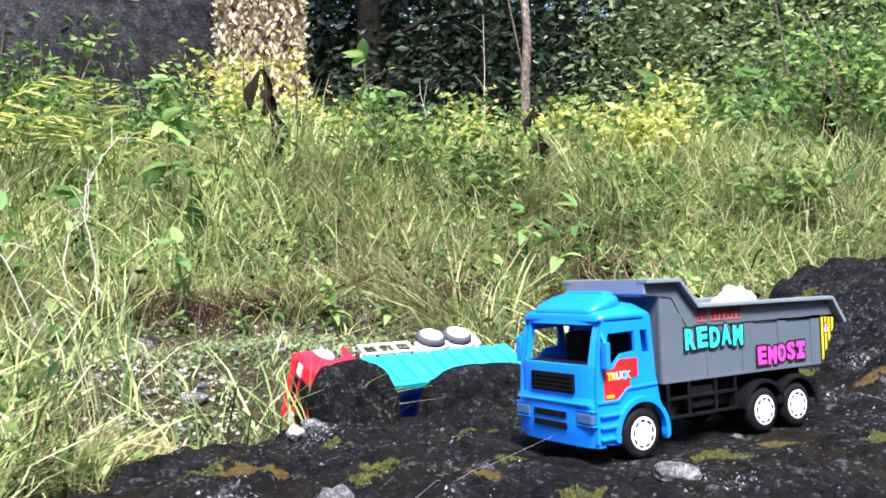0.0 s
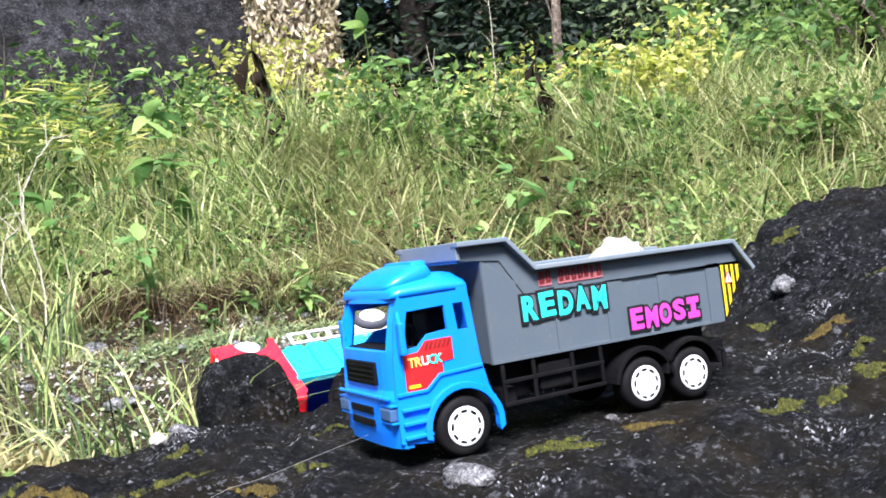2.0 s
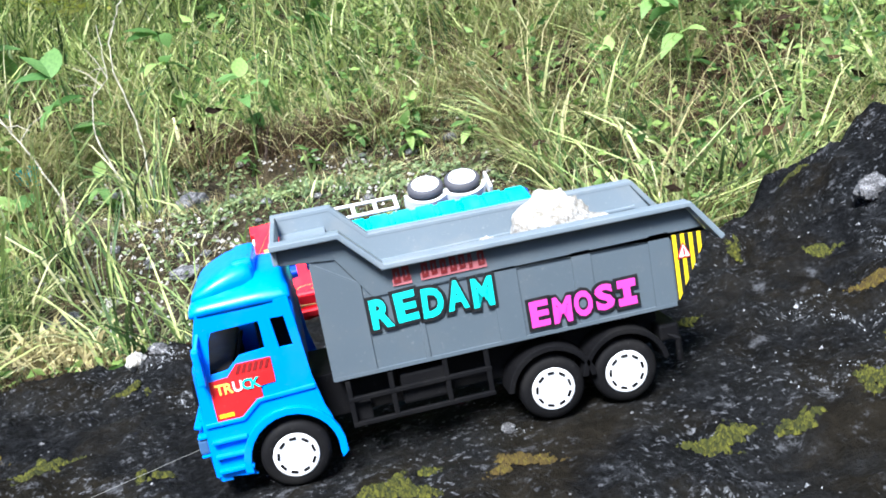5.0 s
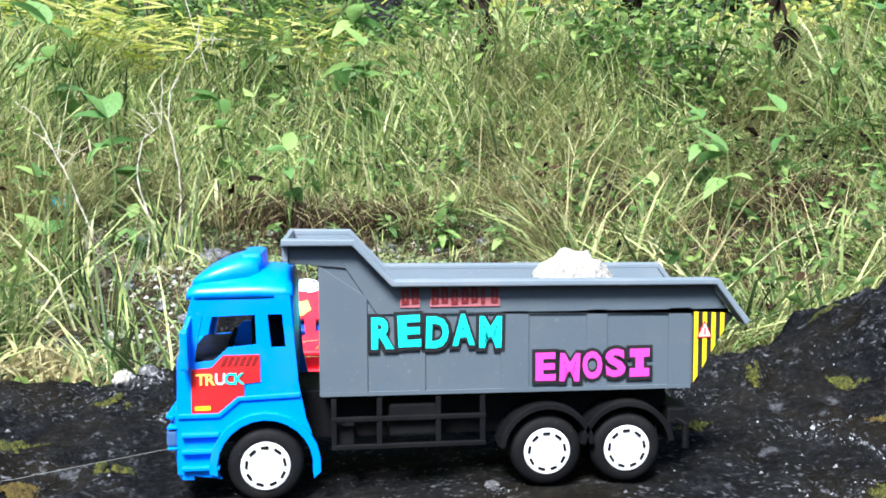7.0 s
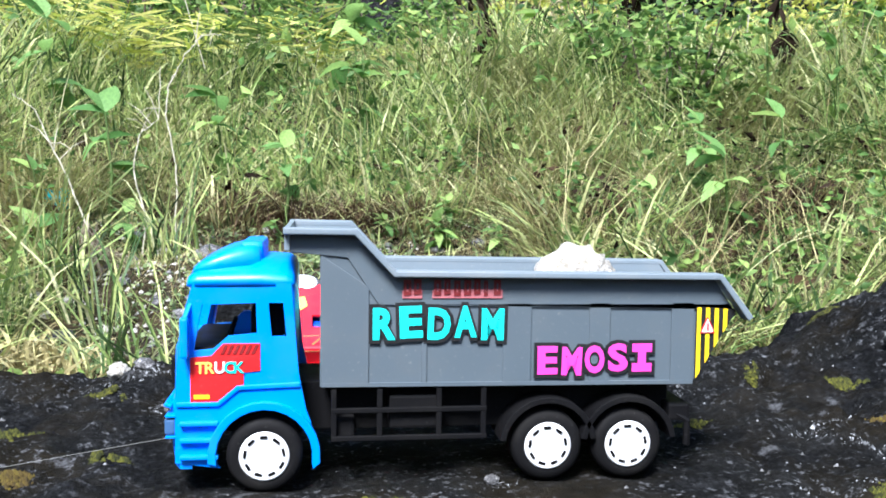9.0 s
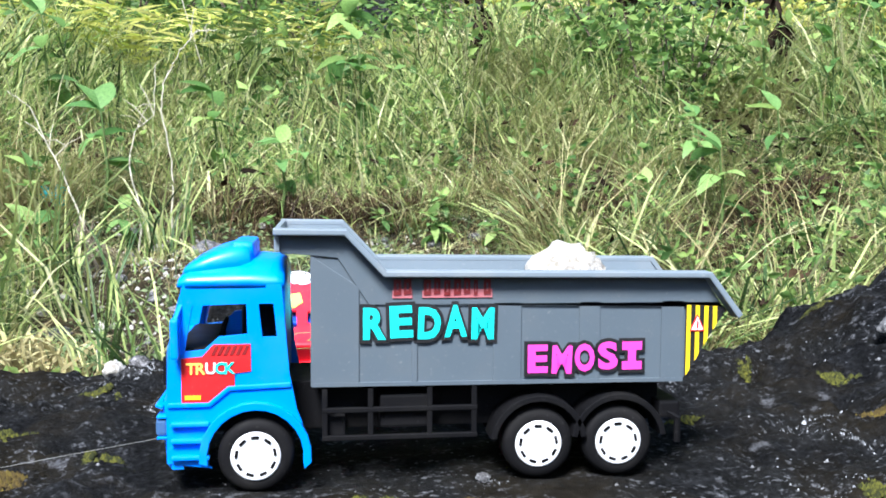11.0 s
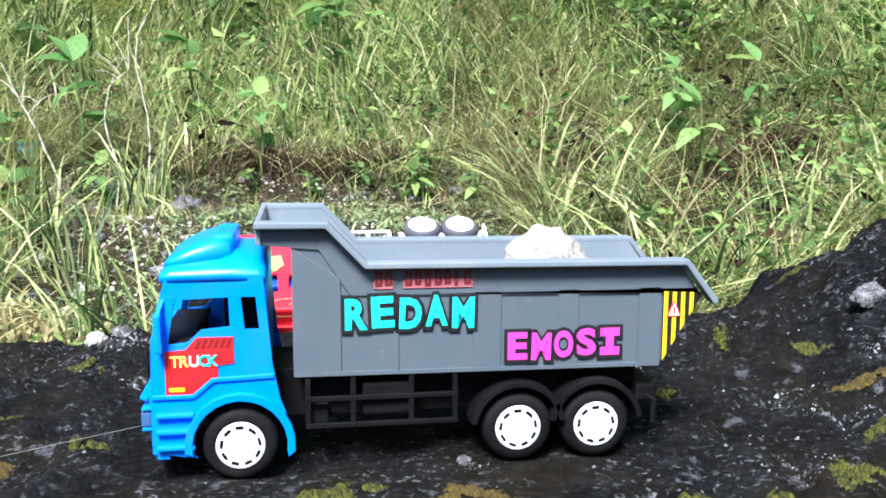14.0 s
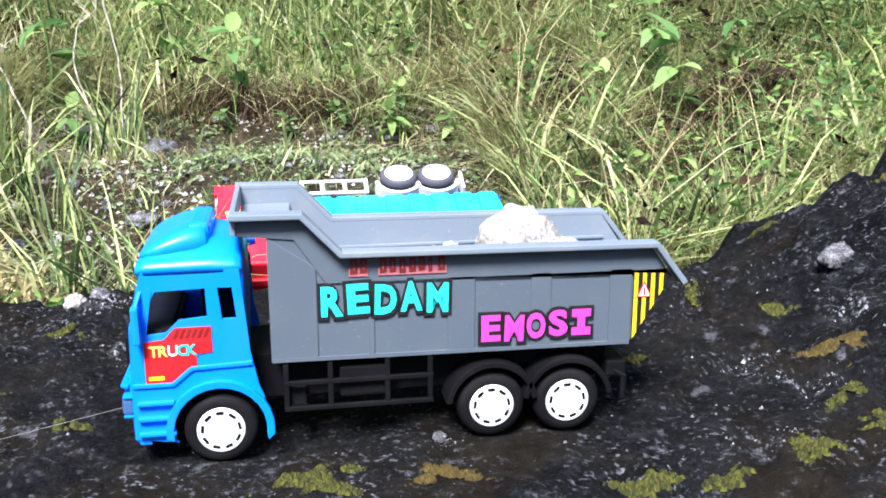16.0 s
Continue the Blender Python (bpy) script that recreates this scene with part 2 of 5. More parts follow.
def bevelled(bm, w, seg=2, angle=35):
    edges = [e for e in bm.edges if len(e.link_faces) == 2 and e.calc_face_angle(0) > radians(angle)]
    bmesh.ops.bevel(bm, geom=edges, offset=w, segments=seg, affect="EDGES", profile=0.6, clamp_overlap=True)
    return bm


def box(x0, x1, y0, y1, z0, z1, w=0.0008, bm=None):
    fresh = bm is None
    bm = bm or bmesh.new()
    c = bmesh.ops.create_cube(bm, size=1, matrix=Matrix.Translation(((x0 + x1) / 2, (y0 + y1) / 2, (z0 + z1) / 2))
                              @ Matrix.Diagonal((x1 - x0, y1 - y0, z1 - z0, 1)))
    if w and fresh:
        bevelled(bm, w)
    return bm


def plate(outline, y0, y1, holes=(), w=0.0):
    """An upright sheet in x and z with openings, from y0 to y1."""
    bm = bmesh.new()
    vs = [bm.verts.new((x, y0, z)) for loop in (outline, *holes) for x, z in loop]
    for tri in mathutils.geometry.tessellate_polygon([[Vector((x, z, 0)) for x, z in loop] for loop in (outline, *holes)]):
        bm.faces.new([vs[k] for k in tri])
    r = bmesh.ops.extrude_face_region(bm, geom=bm.faces[:])
    for v in r["geom"]:
        if isinstance(v, bmesh.types.BMVert):
            v.co.y = y1
    bmesh.ops.recalc_face_normals(bm, faces=bm.faces)
    if not holes:
        bmesh.ops.dissolve_limit(bm, angle_limit=radians(1), verts=bm.verts[:], edges=bm.edges[:])
    if w and not holes:
        bevelled(bm, w, 2, 60)
    return bm


def lathe(profile, centre, n=40):
    """Rings (radius, y) turned about an axle along y."""
    bm = bmesh.new()
    rings = []
    for r, y in profile:
        rings.append([bm.verts.new((centre[0] + r * math.cos(2 * math.pi * k / n), centre[1] + y,
                                    centre[2] + r * math.sin(2 * math.pi * k / n))) for k in range(n)])
    for a, b in zip(rings, rings[1:]):
        for k in range(n):
            bm.faces.new((a[k], a[(k + 1) % n], b[(k + 1) % n], b[k]))
    bm.faces.new(rings[0])
    bm.faces.new(rings[-1])
    return bm


def tube(points, radii, n=6, bm=None):
    bm = bm or bmesh.new()
    pts = [Vector(p) for p in points]
    rings = []
    for i, p in enumerate(pts):
        d = (pts[min(i + 1, len(pts) - 1)] - pts[max(i - 1, 0)]).normalized()
        a = d.cross(Vector((0.31, 0.2, 0.93)) if abs(d.z) < 0.9 else Vector((1, 0, 0.1))).normalized()
        b = d.cross(a)
        r = radii[i] if isinstance(radii, (list, tuple)) else radii
        rings.append([bm.verts.new(p + (a * math.cos(2 * math.pi * k / n) + b * math.sin(2 * math.pi * k / n)) * r) for k in range(n)])
    for a, b in zip(rings, rings[1:]):
        for k in range(n):
            bm.faces.new((a[k], a[(k + 1) % n], b[(k + 1) % n], b[k]))
    bm.faces.new(rings[0])
    bm.faces.new(rings[-1])
    return bm


def ribbon(path, w, y0, y1, up=0.0):
    """A straight-sided rail with a w-high section along a polyline in x and z, from y0 to y1."""
    bm = bmesh.new()
    rows = []
    for i, (x, z) in enumerate(path):
        a = Vector((x, z)) - Vector(path[max(i - 1, 0)])
        b = Vector(path[min(i + 1, len(path) - 1)]) - Vector((x, z))
        d = ((a.normalized() if a.length else b.normalized()) + (b.normalized() if b.length else a.normalized())).normalized()
        nrm = Vector((-d.y, d.x))
        lo, hi = Vector((x, z)) - nrm * w / 2, Vector((x, z)) + nrm * w / 2
        rows.append([bm.verts.new((lo.x, y0, lo.y)), bm.verts.new((lo.x, y1, lo.y)), bm.verts.new((hi.x, y1, hi.y)), bm.verts.new((hi.x, y0, hi.y))])
    for a, b in zip(rows, rows[1:]):
        for k in range(4):
            bm.faces.new((a[k], a[(k + 1) % 4], b[(k + 1) % 4], b[k]))
    bm.faces.new(rows[0])
    bm.faces.new(rows[-1])
    bmesh.ops.recalc_face_normals(bm, faces=bm.faces)
    return bevelled(bm, w * 0.22, 2, 50)


def loft(sections):
    """Skin closed rings of equal counts, capped at both ends."""
    bm = bmesh.new()
    rings = [[bm.verts.new(p) for p in s] for s in sections]
    n = len(rings[0])
    for a, b in zip(rings, rings[1:]):
        for k in range(n):
            bm.faces.new((a[k], a[(k + 1) % n], b[(k + 1) % n], b[k]))
    bm.faces.new(rings[0])
    bm.faces.new(rings[-1])
    return bm


def lettering(text, size, fat, depth=0.0004):
    """Bold lettering as a mesh in x and z, its lower left corner at the origin; returns the mesh and its width and height."""
    cu = bpy.data.curves.new("lettering", "FONT")
    cu.body, cu.size, cu.extrude, cu.offset, cu.resolution_u = text, size, depth, fat, 3
    tmp = new("lettering", cu)
    me = bpy.data.meshes.new_from_object(tmp.evaluated_get(bpy.context.evaluated_depsgraph_get()))
    bpy.data.objects.remove(tmp)
    co = np.array([v.co[:] for v in me.vertices])
    lo, hi = co.min(0), co.max(0)
    me.transform(Matrix.Rotation(radians(90), 4, "X") @ Matrix.Translation((-lo[0], -lo[1], 0)))
    return me, hi[0] - lo[0], hi[1] - lo[1]


def stone_mesh(size, seed, rough=0.35, sub=4):
    bm = bmesh.new()
    bmesh.ops.create_icosphere(bm, subdivisions=sub, radius=1)
    off = Vector((seed * 3.1, seed * 1.7, seed * 2.3))
    for v in bm.verts:
        d = v.co.normalized()
        k = 1 + rough * noise.noise(d * 1.3 + off) + rough * 0.55 * noise.noise(d * 3.1 + off) + rough * 0.25 * noise.noise(d * 7.7 + off)
        cell = noise.voronoi(d * 2.0 + off)[0]
        k -= rough * 0.35 * (cell[1] - cell[0] < 0.12)
        v.co = Vector((d.x * size[0], d.y * size[1], d.z * size[2])) * k
    return bm


def tri_mesh(name, co, tris, mat, smooth=False):
    """A mesh straight from arrays of corners and triangles."""
    me = bpy.data.meshes.new(name)
    co = np.asarray(co, np.float32)
    tris = np.asarray(tris, np.int32)
    me.vertices.add(len(co))
    me.vertices.foreach_set("co", co.ravel())
    me.loops.add(tris.size)
    me.loops.foreach_set("vertex_index", tris.ravel())
    me.polygons.add(len(tris))
    me.polygons.foreach_set("loop_start", np.arange(0, tris.size, 3, dtype=np.int32))
    if smooth:
        me.polygons.foreach_set("use_smooth", np.ones(len(tris), bool))
    me.update(calc_edges=True)
    me.materials.append(mat)
    return me


# ---- ground and rock ----
def smooth01(a):
    a = np.clip(a, 0, 1)
    return a * a * (3 - 2 * a)


def lumps(x, y, scale, seed=0.0, octaves=3):
    """Smooth uneven height, about -1 to 1, from sums of crossed waves."""
    rs = np.random.RandomState(int(seed * 10) + 5)
    out, amp, total = np.zeros_like(x, dtype=float), 1.0, 0.0
    for o in range(octaves):
        for _ in range(4):
            a, ph, f = rs.uniform(0, 2 * math.pi), rs.uniform(0, 2 * math.pi), scale * 2 ** o * rs.uniform(0.7, 1.4)
            out += amp * np.sin((x * math.cos(a) + y * math.sin(a)) * f + ph + 0.8 * np.sin((y * math.cos(a) - x * math.sin(a)) * f * 0.6 + ph * 2))
        total += amp * 2.4
        amp *= 0.55
    return out / total


EDGE_X = [-2.0, -0.75, -0.55, -0.42, -0.28, -0.10, 0.10, 0.35, 0.46, 0.55, 0.80, 1.2, 2.0]
EDGE_Y = [-0.55, -0.15, 0.14, 0.33, 0.47, 0.47, 0.45, 0.43, 0.40, 0.36, 0.42, 0.55, 0.80]


def rock_edge(x):
    return np.interp(x, EDGE_X, EDGE_Y) + 0.025 * np.sin(x * 23) + 0.012 * np.sin(x * 61 + 1)


def rock_height(x, y):
    mound = np.interp(x, [0.42, 0.50, 0.58, 0.72, 0.85, 1.0], [0, 0.012, 0.038, 0.102, 0.145, 0.170]) * (1 - 0.8 * smooth01((x - 1.1) / 0.6)) * smooth01((y + 0.40) / 0.72)
    dip = -0.046 * np.exp(-(((x - 0.515) / 0.085) ** 4 + ((y - 0.268 - 0.012 * np.sin(x * 60)) / 0.021) ** 2)) - 0.012 * smooth01((np.hypot(x - 0.55, (y - 0.26) * 1.2) - 0.0) / -0.12 + 1)
    fall = 0.16 * smooth01((y - rock_edge(x) + 0.03) / 0.10)
    round_off = 0.020 * smooth01((y - rock_edge(x) + 0.22) / 0.22) * smooth01((0.0 - x) / 0.25)
    away = 0.5 * smooth01((np.hypot(x - 0.1, y + 0.2) - 1.1) / 0.8) * (y < 0.2)
    rough = 0.018 * lumps(x, y, 11, 1) + 0.010 * lumps(x, y, 48, 2) + 0.007 * lumps(x, y, 130, 3, 3)
    inside = np.exp(-(((x - 0.19) / 0.24) ** 4 + ((y - 0.05) / 0.13) ** 4))
    return -0.003 + mound + dip - fall - round_off - away + rough * (1 - 0.88 * inside)


def ground_height(x, y):
    r = np.hypot(x - 0.1, y + 0.6)
    bank = 0.44 * np.clip(r - 1.48 - 0.26 * np.exp(-((x - 0.0) / 0.55) ** 4), 0, 1.05) + 0.10 * np.clip(r - 2.75, 0, 4.5) + 0.40 * np.clip(r - 8.0, 0, 12)
    shelf = 0.085 * smooth01((y - 0.68) / 0.36) * smooth01((1.52 - y) / 0.36) * np.exp(-((x - 0.02) / 0.62) ** 4)
    low = shelf - 0.045 - 0.075 * np.exp(-((x - 0.18) / 0.36) ** 4 - ((y - 0.57) / 0.13) ** 4) - 0.14 * smooth01((-0.12 - x) / 0.4) * smooth01((1.3 - r) / 0.5)
    return bank + low + 0.02 * lumps(x, y, 5, 4) * smooth01((r - 0.9) / 1.0) + 0.010 * lumps(x, y, 19, 5) - 0.25 * smooth01((1.6 - r) / 0.35) * smooth01((0.10 - y) / 0.12)


def sheet(name, xs, ys, height, mat):
    gx, gy = np.meshgrid(xs, ys)
    co = np.stack([gx, gy, height(gx, gy)], -1).reshape(-1, 3)
    w = len(xs)
    i = (np.arange(len(ys) - 1)[:, None] * w + np.arange(w - 1)[None]).ravel()
    tris = np.concatenate([np.stack([i, i + 1, i + w + 1], -1), np.stack([i, i + w + 1, i + w], -1)])
    return new(name, tri_mesh(name, co, tris, mat, True))


fine = np.concatenate([-np.geomspace(60, 2.1, 26), np.linspace(-2, 5, 280), np.geomspace(5.1, 60, 26)])
ground = sheet("ground", fine, fine, ground_height, M_SOIL)
tagged(ground, "brown soil bank with leaf litter under the grass", "ground", kind="structure")
rock_x = np.concatenate([np.linspace(-1.9, -0.71, 60), np.linspace(-0.7, 1.0, 290), np.linspace(1.01, 2.2, 60)])
rock_y = np.concatenate([np.linspace(-1.8, -0.41, 60), np.linspace(-0.4, 0.62, 190), np.linspace(0.63, 0.95, 20)])
slab = sheet("rock_slab", rock_x, rock_y, rock_height, M_ROCK)
tagged(slab, "dark weathered rock slab with pale lichen specks under the truck", "rock", kind="structure")


def on_rock(x, y):
    return float(max(rock_height(np.array([x]), np.array([y]))[0], ground_height(np.array([x]), np.array([y]))[0]))


# ---- the grey and blue toy dump truck ----
def wheel(parent, x, y, z, face=-1, r=0.0235, width=0.019, tyre=M_TYRE, rim=M_WHITE, slots=9, hub=0.66):
    """A toy wheel whose outer face looks towards face along y."""
    w = part("wheel", lathe([(r * (hub - 0.06), 0), (r * (hub - 0.04), 0.0005 * face), (r * max(0.90, hub + 0.06), -0.0002 * face), (r, -0.003 * face), (r * 1.005, -width * 0.5 * face),
                             (r, -(width - 0.003) * face), (r * 0.9, -width * face), (r * 0.2, -width * face)], (x, y, z), 44), tyre, parent, "black tyre", True)
    part("rim", lathe([(r * 0.05, 0.0022 * face), (r * 0.20, 0.0022 * face), (r * 0.30, 0.0012 * face), (r * (hub - 0.14), 0.0006 * face), (r * (hub - 0.045), 0.0016 * face),
                       (r * hub, 0.0008 * face), (r * hub, -0.002 * face)], (x, y, z), 44), rim, w, "white hub cap", True)
    for k in range(slots):
        a = 2 * math.pi * (k + 0.3) / slots
        bm = bmesh.new()
        bmesh.ops.create_cube(bm, size=1, matrix=Matrix.Translation((x + r * (hub - 0.15) * math.cos(a), y + 0.0009 * face, z + r * (hub - 0.15) * math.sin(a)))
                                  @ Matrix.Rotation(-a, 4, "Y") @ Matrix.Diagonal((r * 0.075, 0.001, r * 0.20, 1)))
        part("slot", bm, M_BLACK, w)
    return w


def arc(cx, cz, r, a0, a1, n=14):
    return [(cx + r * math.cos(radians(a0 + (a1 - a0) * k / n)), cz + r * math.sin(radians(a0 + (a1 - a0) * k / n))) for k in range(n + 1)]


truck = thing("toy_dump_truck", "blue and grey plastic toy dump truck standing on dark rock", "toy truck")
CAB_Y0, CAB_Y1 = -0.005, 0.106
SIDE = [(0.008, 0.020), (0.035, 0.016)] + arc(0.062, 0.0235, 0.0295, 192, -8) + [(0.092, 0.016), (0.0945, 0.020), (0.0905, 0.044), (0.0875, 0.052),
        (0.083, 0.075), (0.0785, 0.131), (0.019, 0.131), (0.0135, 0.112), (0.010, 0.088), (0.008, 0.055)]
WIN = [(0.0195, 0.0895), (0.031, 0.0905), (0.040, 0.0985), (0.0575, 0.100), (0.0570, 0.119), (0.0245, 0.118)]
WIN2 = [(0.0645, 0.119), (0.0735, 0.119), (0.0755, 0.098), (0.0665, 0.098)]
for y0, y1 in ((CAB_Y0, CAB_Y0 + 0.003), (CAB_Y1 - 0.003, CAB_Y1)):
    side = part("cab_side", plate(SIDE, y0, y1, (WIN, WIN2), 0.0006), M_BLUE, truck)


def front_x(y, z):
    x = np.interp(z, [0.016, 0.030, 0.053, 0.060, 0.088, 0.112, 0.131], [0.0045, 0.0025, 0.002, 0.0045, 0.005, 0.010, 0.0155])
    u = abs(y - 0.0505) / 0.0555
    return float(x + 0.007 * u ** 5)


bm = bmesh.new()
fy = [CAB_Y0 + 0.0005, -0.003, 0.0005, 0.005, 0.012, 0.022, 0.035, 0.0505, 0.066, 0.079, 0.089, 0.096, 0.1005, 0.104, CAB_Y1 - 0.0005]
fz = [0.016, 0.020, 0.027, 0.034, 0.040, 0.047, 0.053, 0.0565, 0.060, 0.072, 0.084, 0.0895, 0.100, 0.112, 0.126, 0.132]
gridv = [[bm.verts.new((front_x(y, z), y, z)) for y in fy] for z in fz]
for i in range(len(fz) - 1):
    for j in range(len(fy) - 1):
        if 0.089 < fz[i] < 0.125 and 0.004 < fy[j] < 0.095:
            continue
        bm.faces.new((gridv[i][j], gridv[i][j + 1], gridv[i + 1][j + 1], gridv[i + 1][j]))
r = bmesh.ops.extrude_face_region(bm, geom=bm.faces[:])
for v in r["geom"]:
    if isinstance(v, bmesh.types.BMVert):
        v.co.x += 0.007
front = part("cab_front", bm, M_BLUE, truck)
part("bumper_lip", ribbon([(0.0035, 0.056), (0.0025, 0.0535)], 0.005, 0.0, 0.101), M_BLUE, front)
for z in (0.0435, 0.0335):
    part("air_slot", box(0.0008, 0.004, 0.030, 0.077, z - 0.0028, z + 0.0028, 0.0008), M_BLACK, front, "dark blue-black air slot")
grille = part("grille", box(0.0022, 0.006, 0.020, 0.081, 0.0635, 0.0815, 0.001), M_BLACK, truck, "black radiator grille")
for k in range(4):
    part("grille_bar", box(0.0015, 0.003, 0.022, 0.079, 0.0655 + k * 0.004, 0.0668 + k * 0.004, 0.0003), M_BLACK, grille)
for y0, y1 in ((-0.0045, 0.016), (0.085, 0.1055)):
    lamp = part("headlight", box(0.0015, 0.008, y0, y1, 0.0375, 0.0475, 0.0016), M_LENS, truck, "grey-blue moulded headlight")
    part("lamp_frame", box(0.0022, 0.0085, y0 - 0.001, y1 + 0.001, 0.0485, 0.0500, 0.0004), M_BLUE, lamp)
    part("lamp_frame", box(0.0022, 0.0085, y0 - 0.001, y1 + 0.001, 0.0355, 0.0370, 0.0004), M_BLUE, lamp)
for z in (0.0225, 0.033, 0.0435):
    for ya, yb in ((-0.0085, -0.004), (0.105, 0.1095)):
        part("step", box(0.011, 0.034, ya, yb, z, z + 0.0025, 0.0006), M_BLUE, truck)
for ya, yb in ((-0.0090, -0.0046), (0.1056, 0.110)):
    part("wheel_arch", plate(arc(0.062, 0.0235, 0.0345, 186, -6) + [(0.0965, 0.019), (0.092, 0.015)] + arc(0.062, 0.0235, 0.0295, -8, 190), ya, yb, (), 0.0006), M_BLUE, truck)
    part("body_crease", ribbon([(0.009, 0.0565), (0.034, 0.0565), (0.046, 0.0665), (0.084, 0.068)], 0.003, ya + 0.0025, yb), M_BLUE, truck)
part("cab_back", box(0.0775, 0.0805, CAB_Y0 + 0.003, CAB_Y1 - 0.003, 0.050, 0.131), M_BLUE, truck)

# roof with its wind deflector
cap = []
for x, top, inset, rise in ((0.0150, 0.1325, 0.004, 0.001), (0.0165, 0.1350, 0.001, 0.001), (0.022, 0.1370, 0.0, 0.0015), (0.052, 0.1375, 0.0, 0.005), (0.060, 0.1375, 0.0, 0.0075),
                            (0.075, 0.1365, 0.0005, 0.0075), (0.0790, 0.1355, 0.001, 0.006), (0.0805, 0.1330, 0.003, 0.003)):
    y0, y1 = CAB_Y0 - 0.0003 + inset, CAB_Y1 + 0.0003 - inset
    cap.append([(x, y0, 0.129), (x, y0, top - 0.003), (x, y0 + 0.004, top), (x, 0.014, top + rise * 0.8), (x, 0.03, top + rise), (x, 0.0505, top + rise), (x, 0.071, top + rise),
                (x, 0.087, top + rise * 0.8), (x, y1 - 0.004, top), (x, y1, top - 0.003), (x, y1, 0.129)])
roof = part("roof", loft(cap), M_BLUE, truck, "", True)
dome = []
for x, top, w in ((0.0165, 0.139, 0.036), (0.0180, 0.1425, 0.040), (0.0225, 0.1475, 0.0425), (0.029, 0.1525, 0.0435), (0.037, 0.1575, 0.043), (0.046, 0.1610, 0.041), (0.0535, 0.1618, 0.039),
                  (0.0570, 0.1605, 0.0375), (0.0585, 0.1560, 0.037), (0.0595, 0.139, 0.036)):
    ring = []
    for k in range(15):
        a = math.pi * k / 14
        c, s = math.cos(a), math.sin(a)
        ring.append((x, 0.0505 - w * math.copysign(abs(c) ** 0.40, c), 0.1355 + (top - 0.1355) * 0.70 * s ** 0.36))
    dome.append(ring)
part("wind_deflector", loft(dome), M_BLUE, roof, "", True)
part("roof_block", box(0.0455, 0.0600, 0.022, 0.079, 0.140, 0.1552, 0.0035), M_BLUE, roof)

# cabin
part("dashboard", box(0.012, 0.034, 0.002, 0.099, 0.060, 0.0905, 0.002), M_BLACK, truck, "black dashboard")
for y in (0.018, 0.058):
    part("seat", box(0.052, 0.074, y, y + 0.030, 0.066, 0.115, 0.004), M_BLACK, truck, "black cab seat")
ringp = [(0.038 + 0.0055 * math.sin(a) * 0.7, 0.028 + 0.011 * math.cos(a), 0.094 + 0.011 * math.sin(a)) for a in np.linspace(0, 2 * math.pi, 19)]
part("steering_wheel", tube(ringp, 0.0013, 6), M_BLACK, truck)
for ya, yb, yc in ((-0.016, -0.008, -0.004), (0.109, 0.117, 0.105)):
    mirror = part("mirror", box(0.0125, 0.0175, ya, yb, 0.0865, 0.1115, 0.0018), M_BLUE, truck)
    part("mirror_arm", tube([(0.015, (ya + yb) / 2, 0.110), (0.0175, yc, 0.118)], 0.0016), M_BLUE, mirror)
    part("mirror_arm", tube([(0.015, (ya + yb) / 2, 0.089), (0.016, yc, 0.089)], 0.0016), M_BLUE, mirror)

# the door's red sticker
STICK = [(0.0175, 0.0580), (0.0370, 0.0580), (0.0440, 0.0640), (0.0495, 0.0655), (0.0495, 0.0760), (0.0595, 0.0770), (0.0595, 0.0940), (0.0370, 0.0940), (0.0300, 0.0865), (0.0175, 0.0855)]
stick = part("door_sticker", plate(STICK, -0.0057, -0.0049), M_STICKER, truck, "red sticker with a word in coloured letters")
for k in range(6):
    x = 0.0355 + k * 0.0037
    part("sticker_stripe", plate([(x, 0.0875), (x + 0.0022, 0.0875), (x + 0.0048, 0.0932), (x + 0.0026, 0.0932)], -0.0061, -0.0056), M_STICKER_DARK, stick)
for k, (ch, mat) in enumerate(zip("TRUCK", (M_STICKER_YELLOW, M_STICKER_YELLOW, M_WHITE, M_PRINT_CYAN, M_PRINT_CYAN))):
    me, w, h = lettering(ch, 0.0098, 0.0002)
    me.materials.clear()
    me.materials.append(mat)
    letter = new("letter", me)
    letter.parent = stick
    letter.location = (0.0205 + k * 0.0058, -0.0060, 0.0757)
part("sticker_mark", box(0.0195, 0.029, -0.0061, -0.0056, 0.0600, 0.0625, 0), M_PRINT_YELLOW, stick)

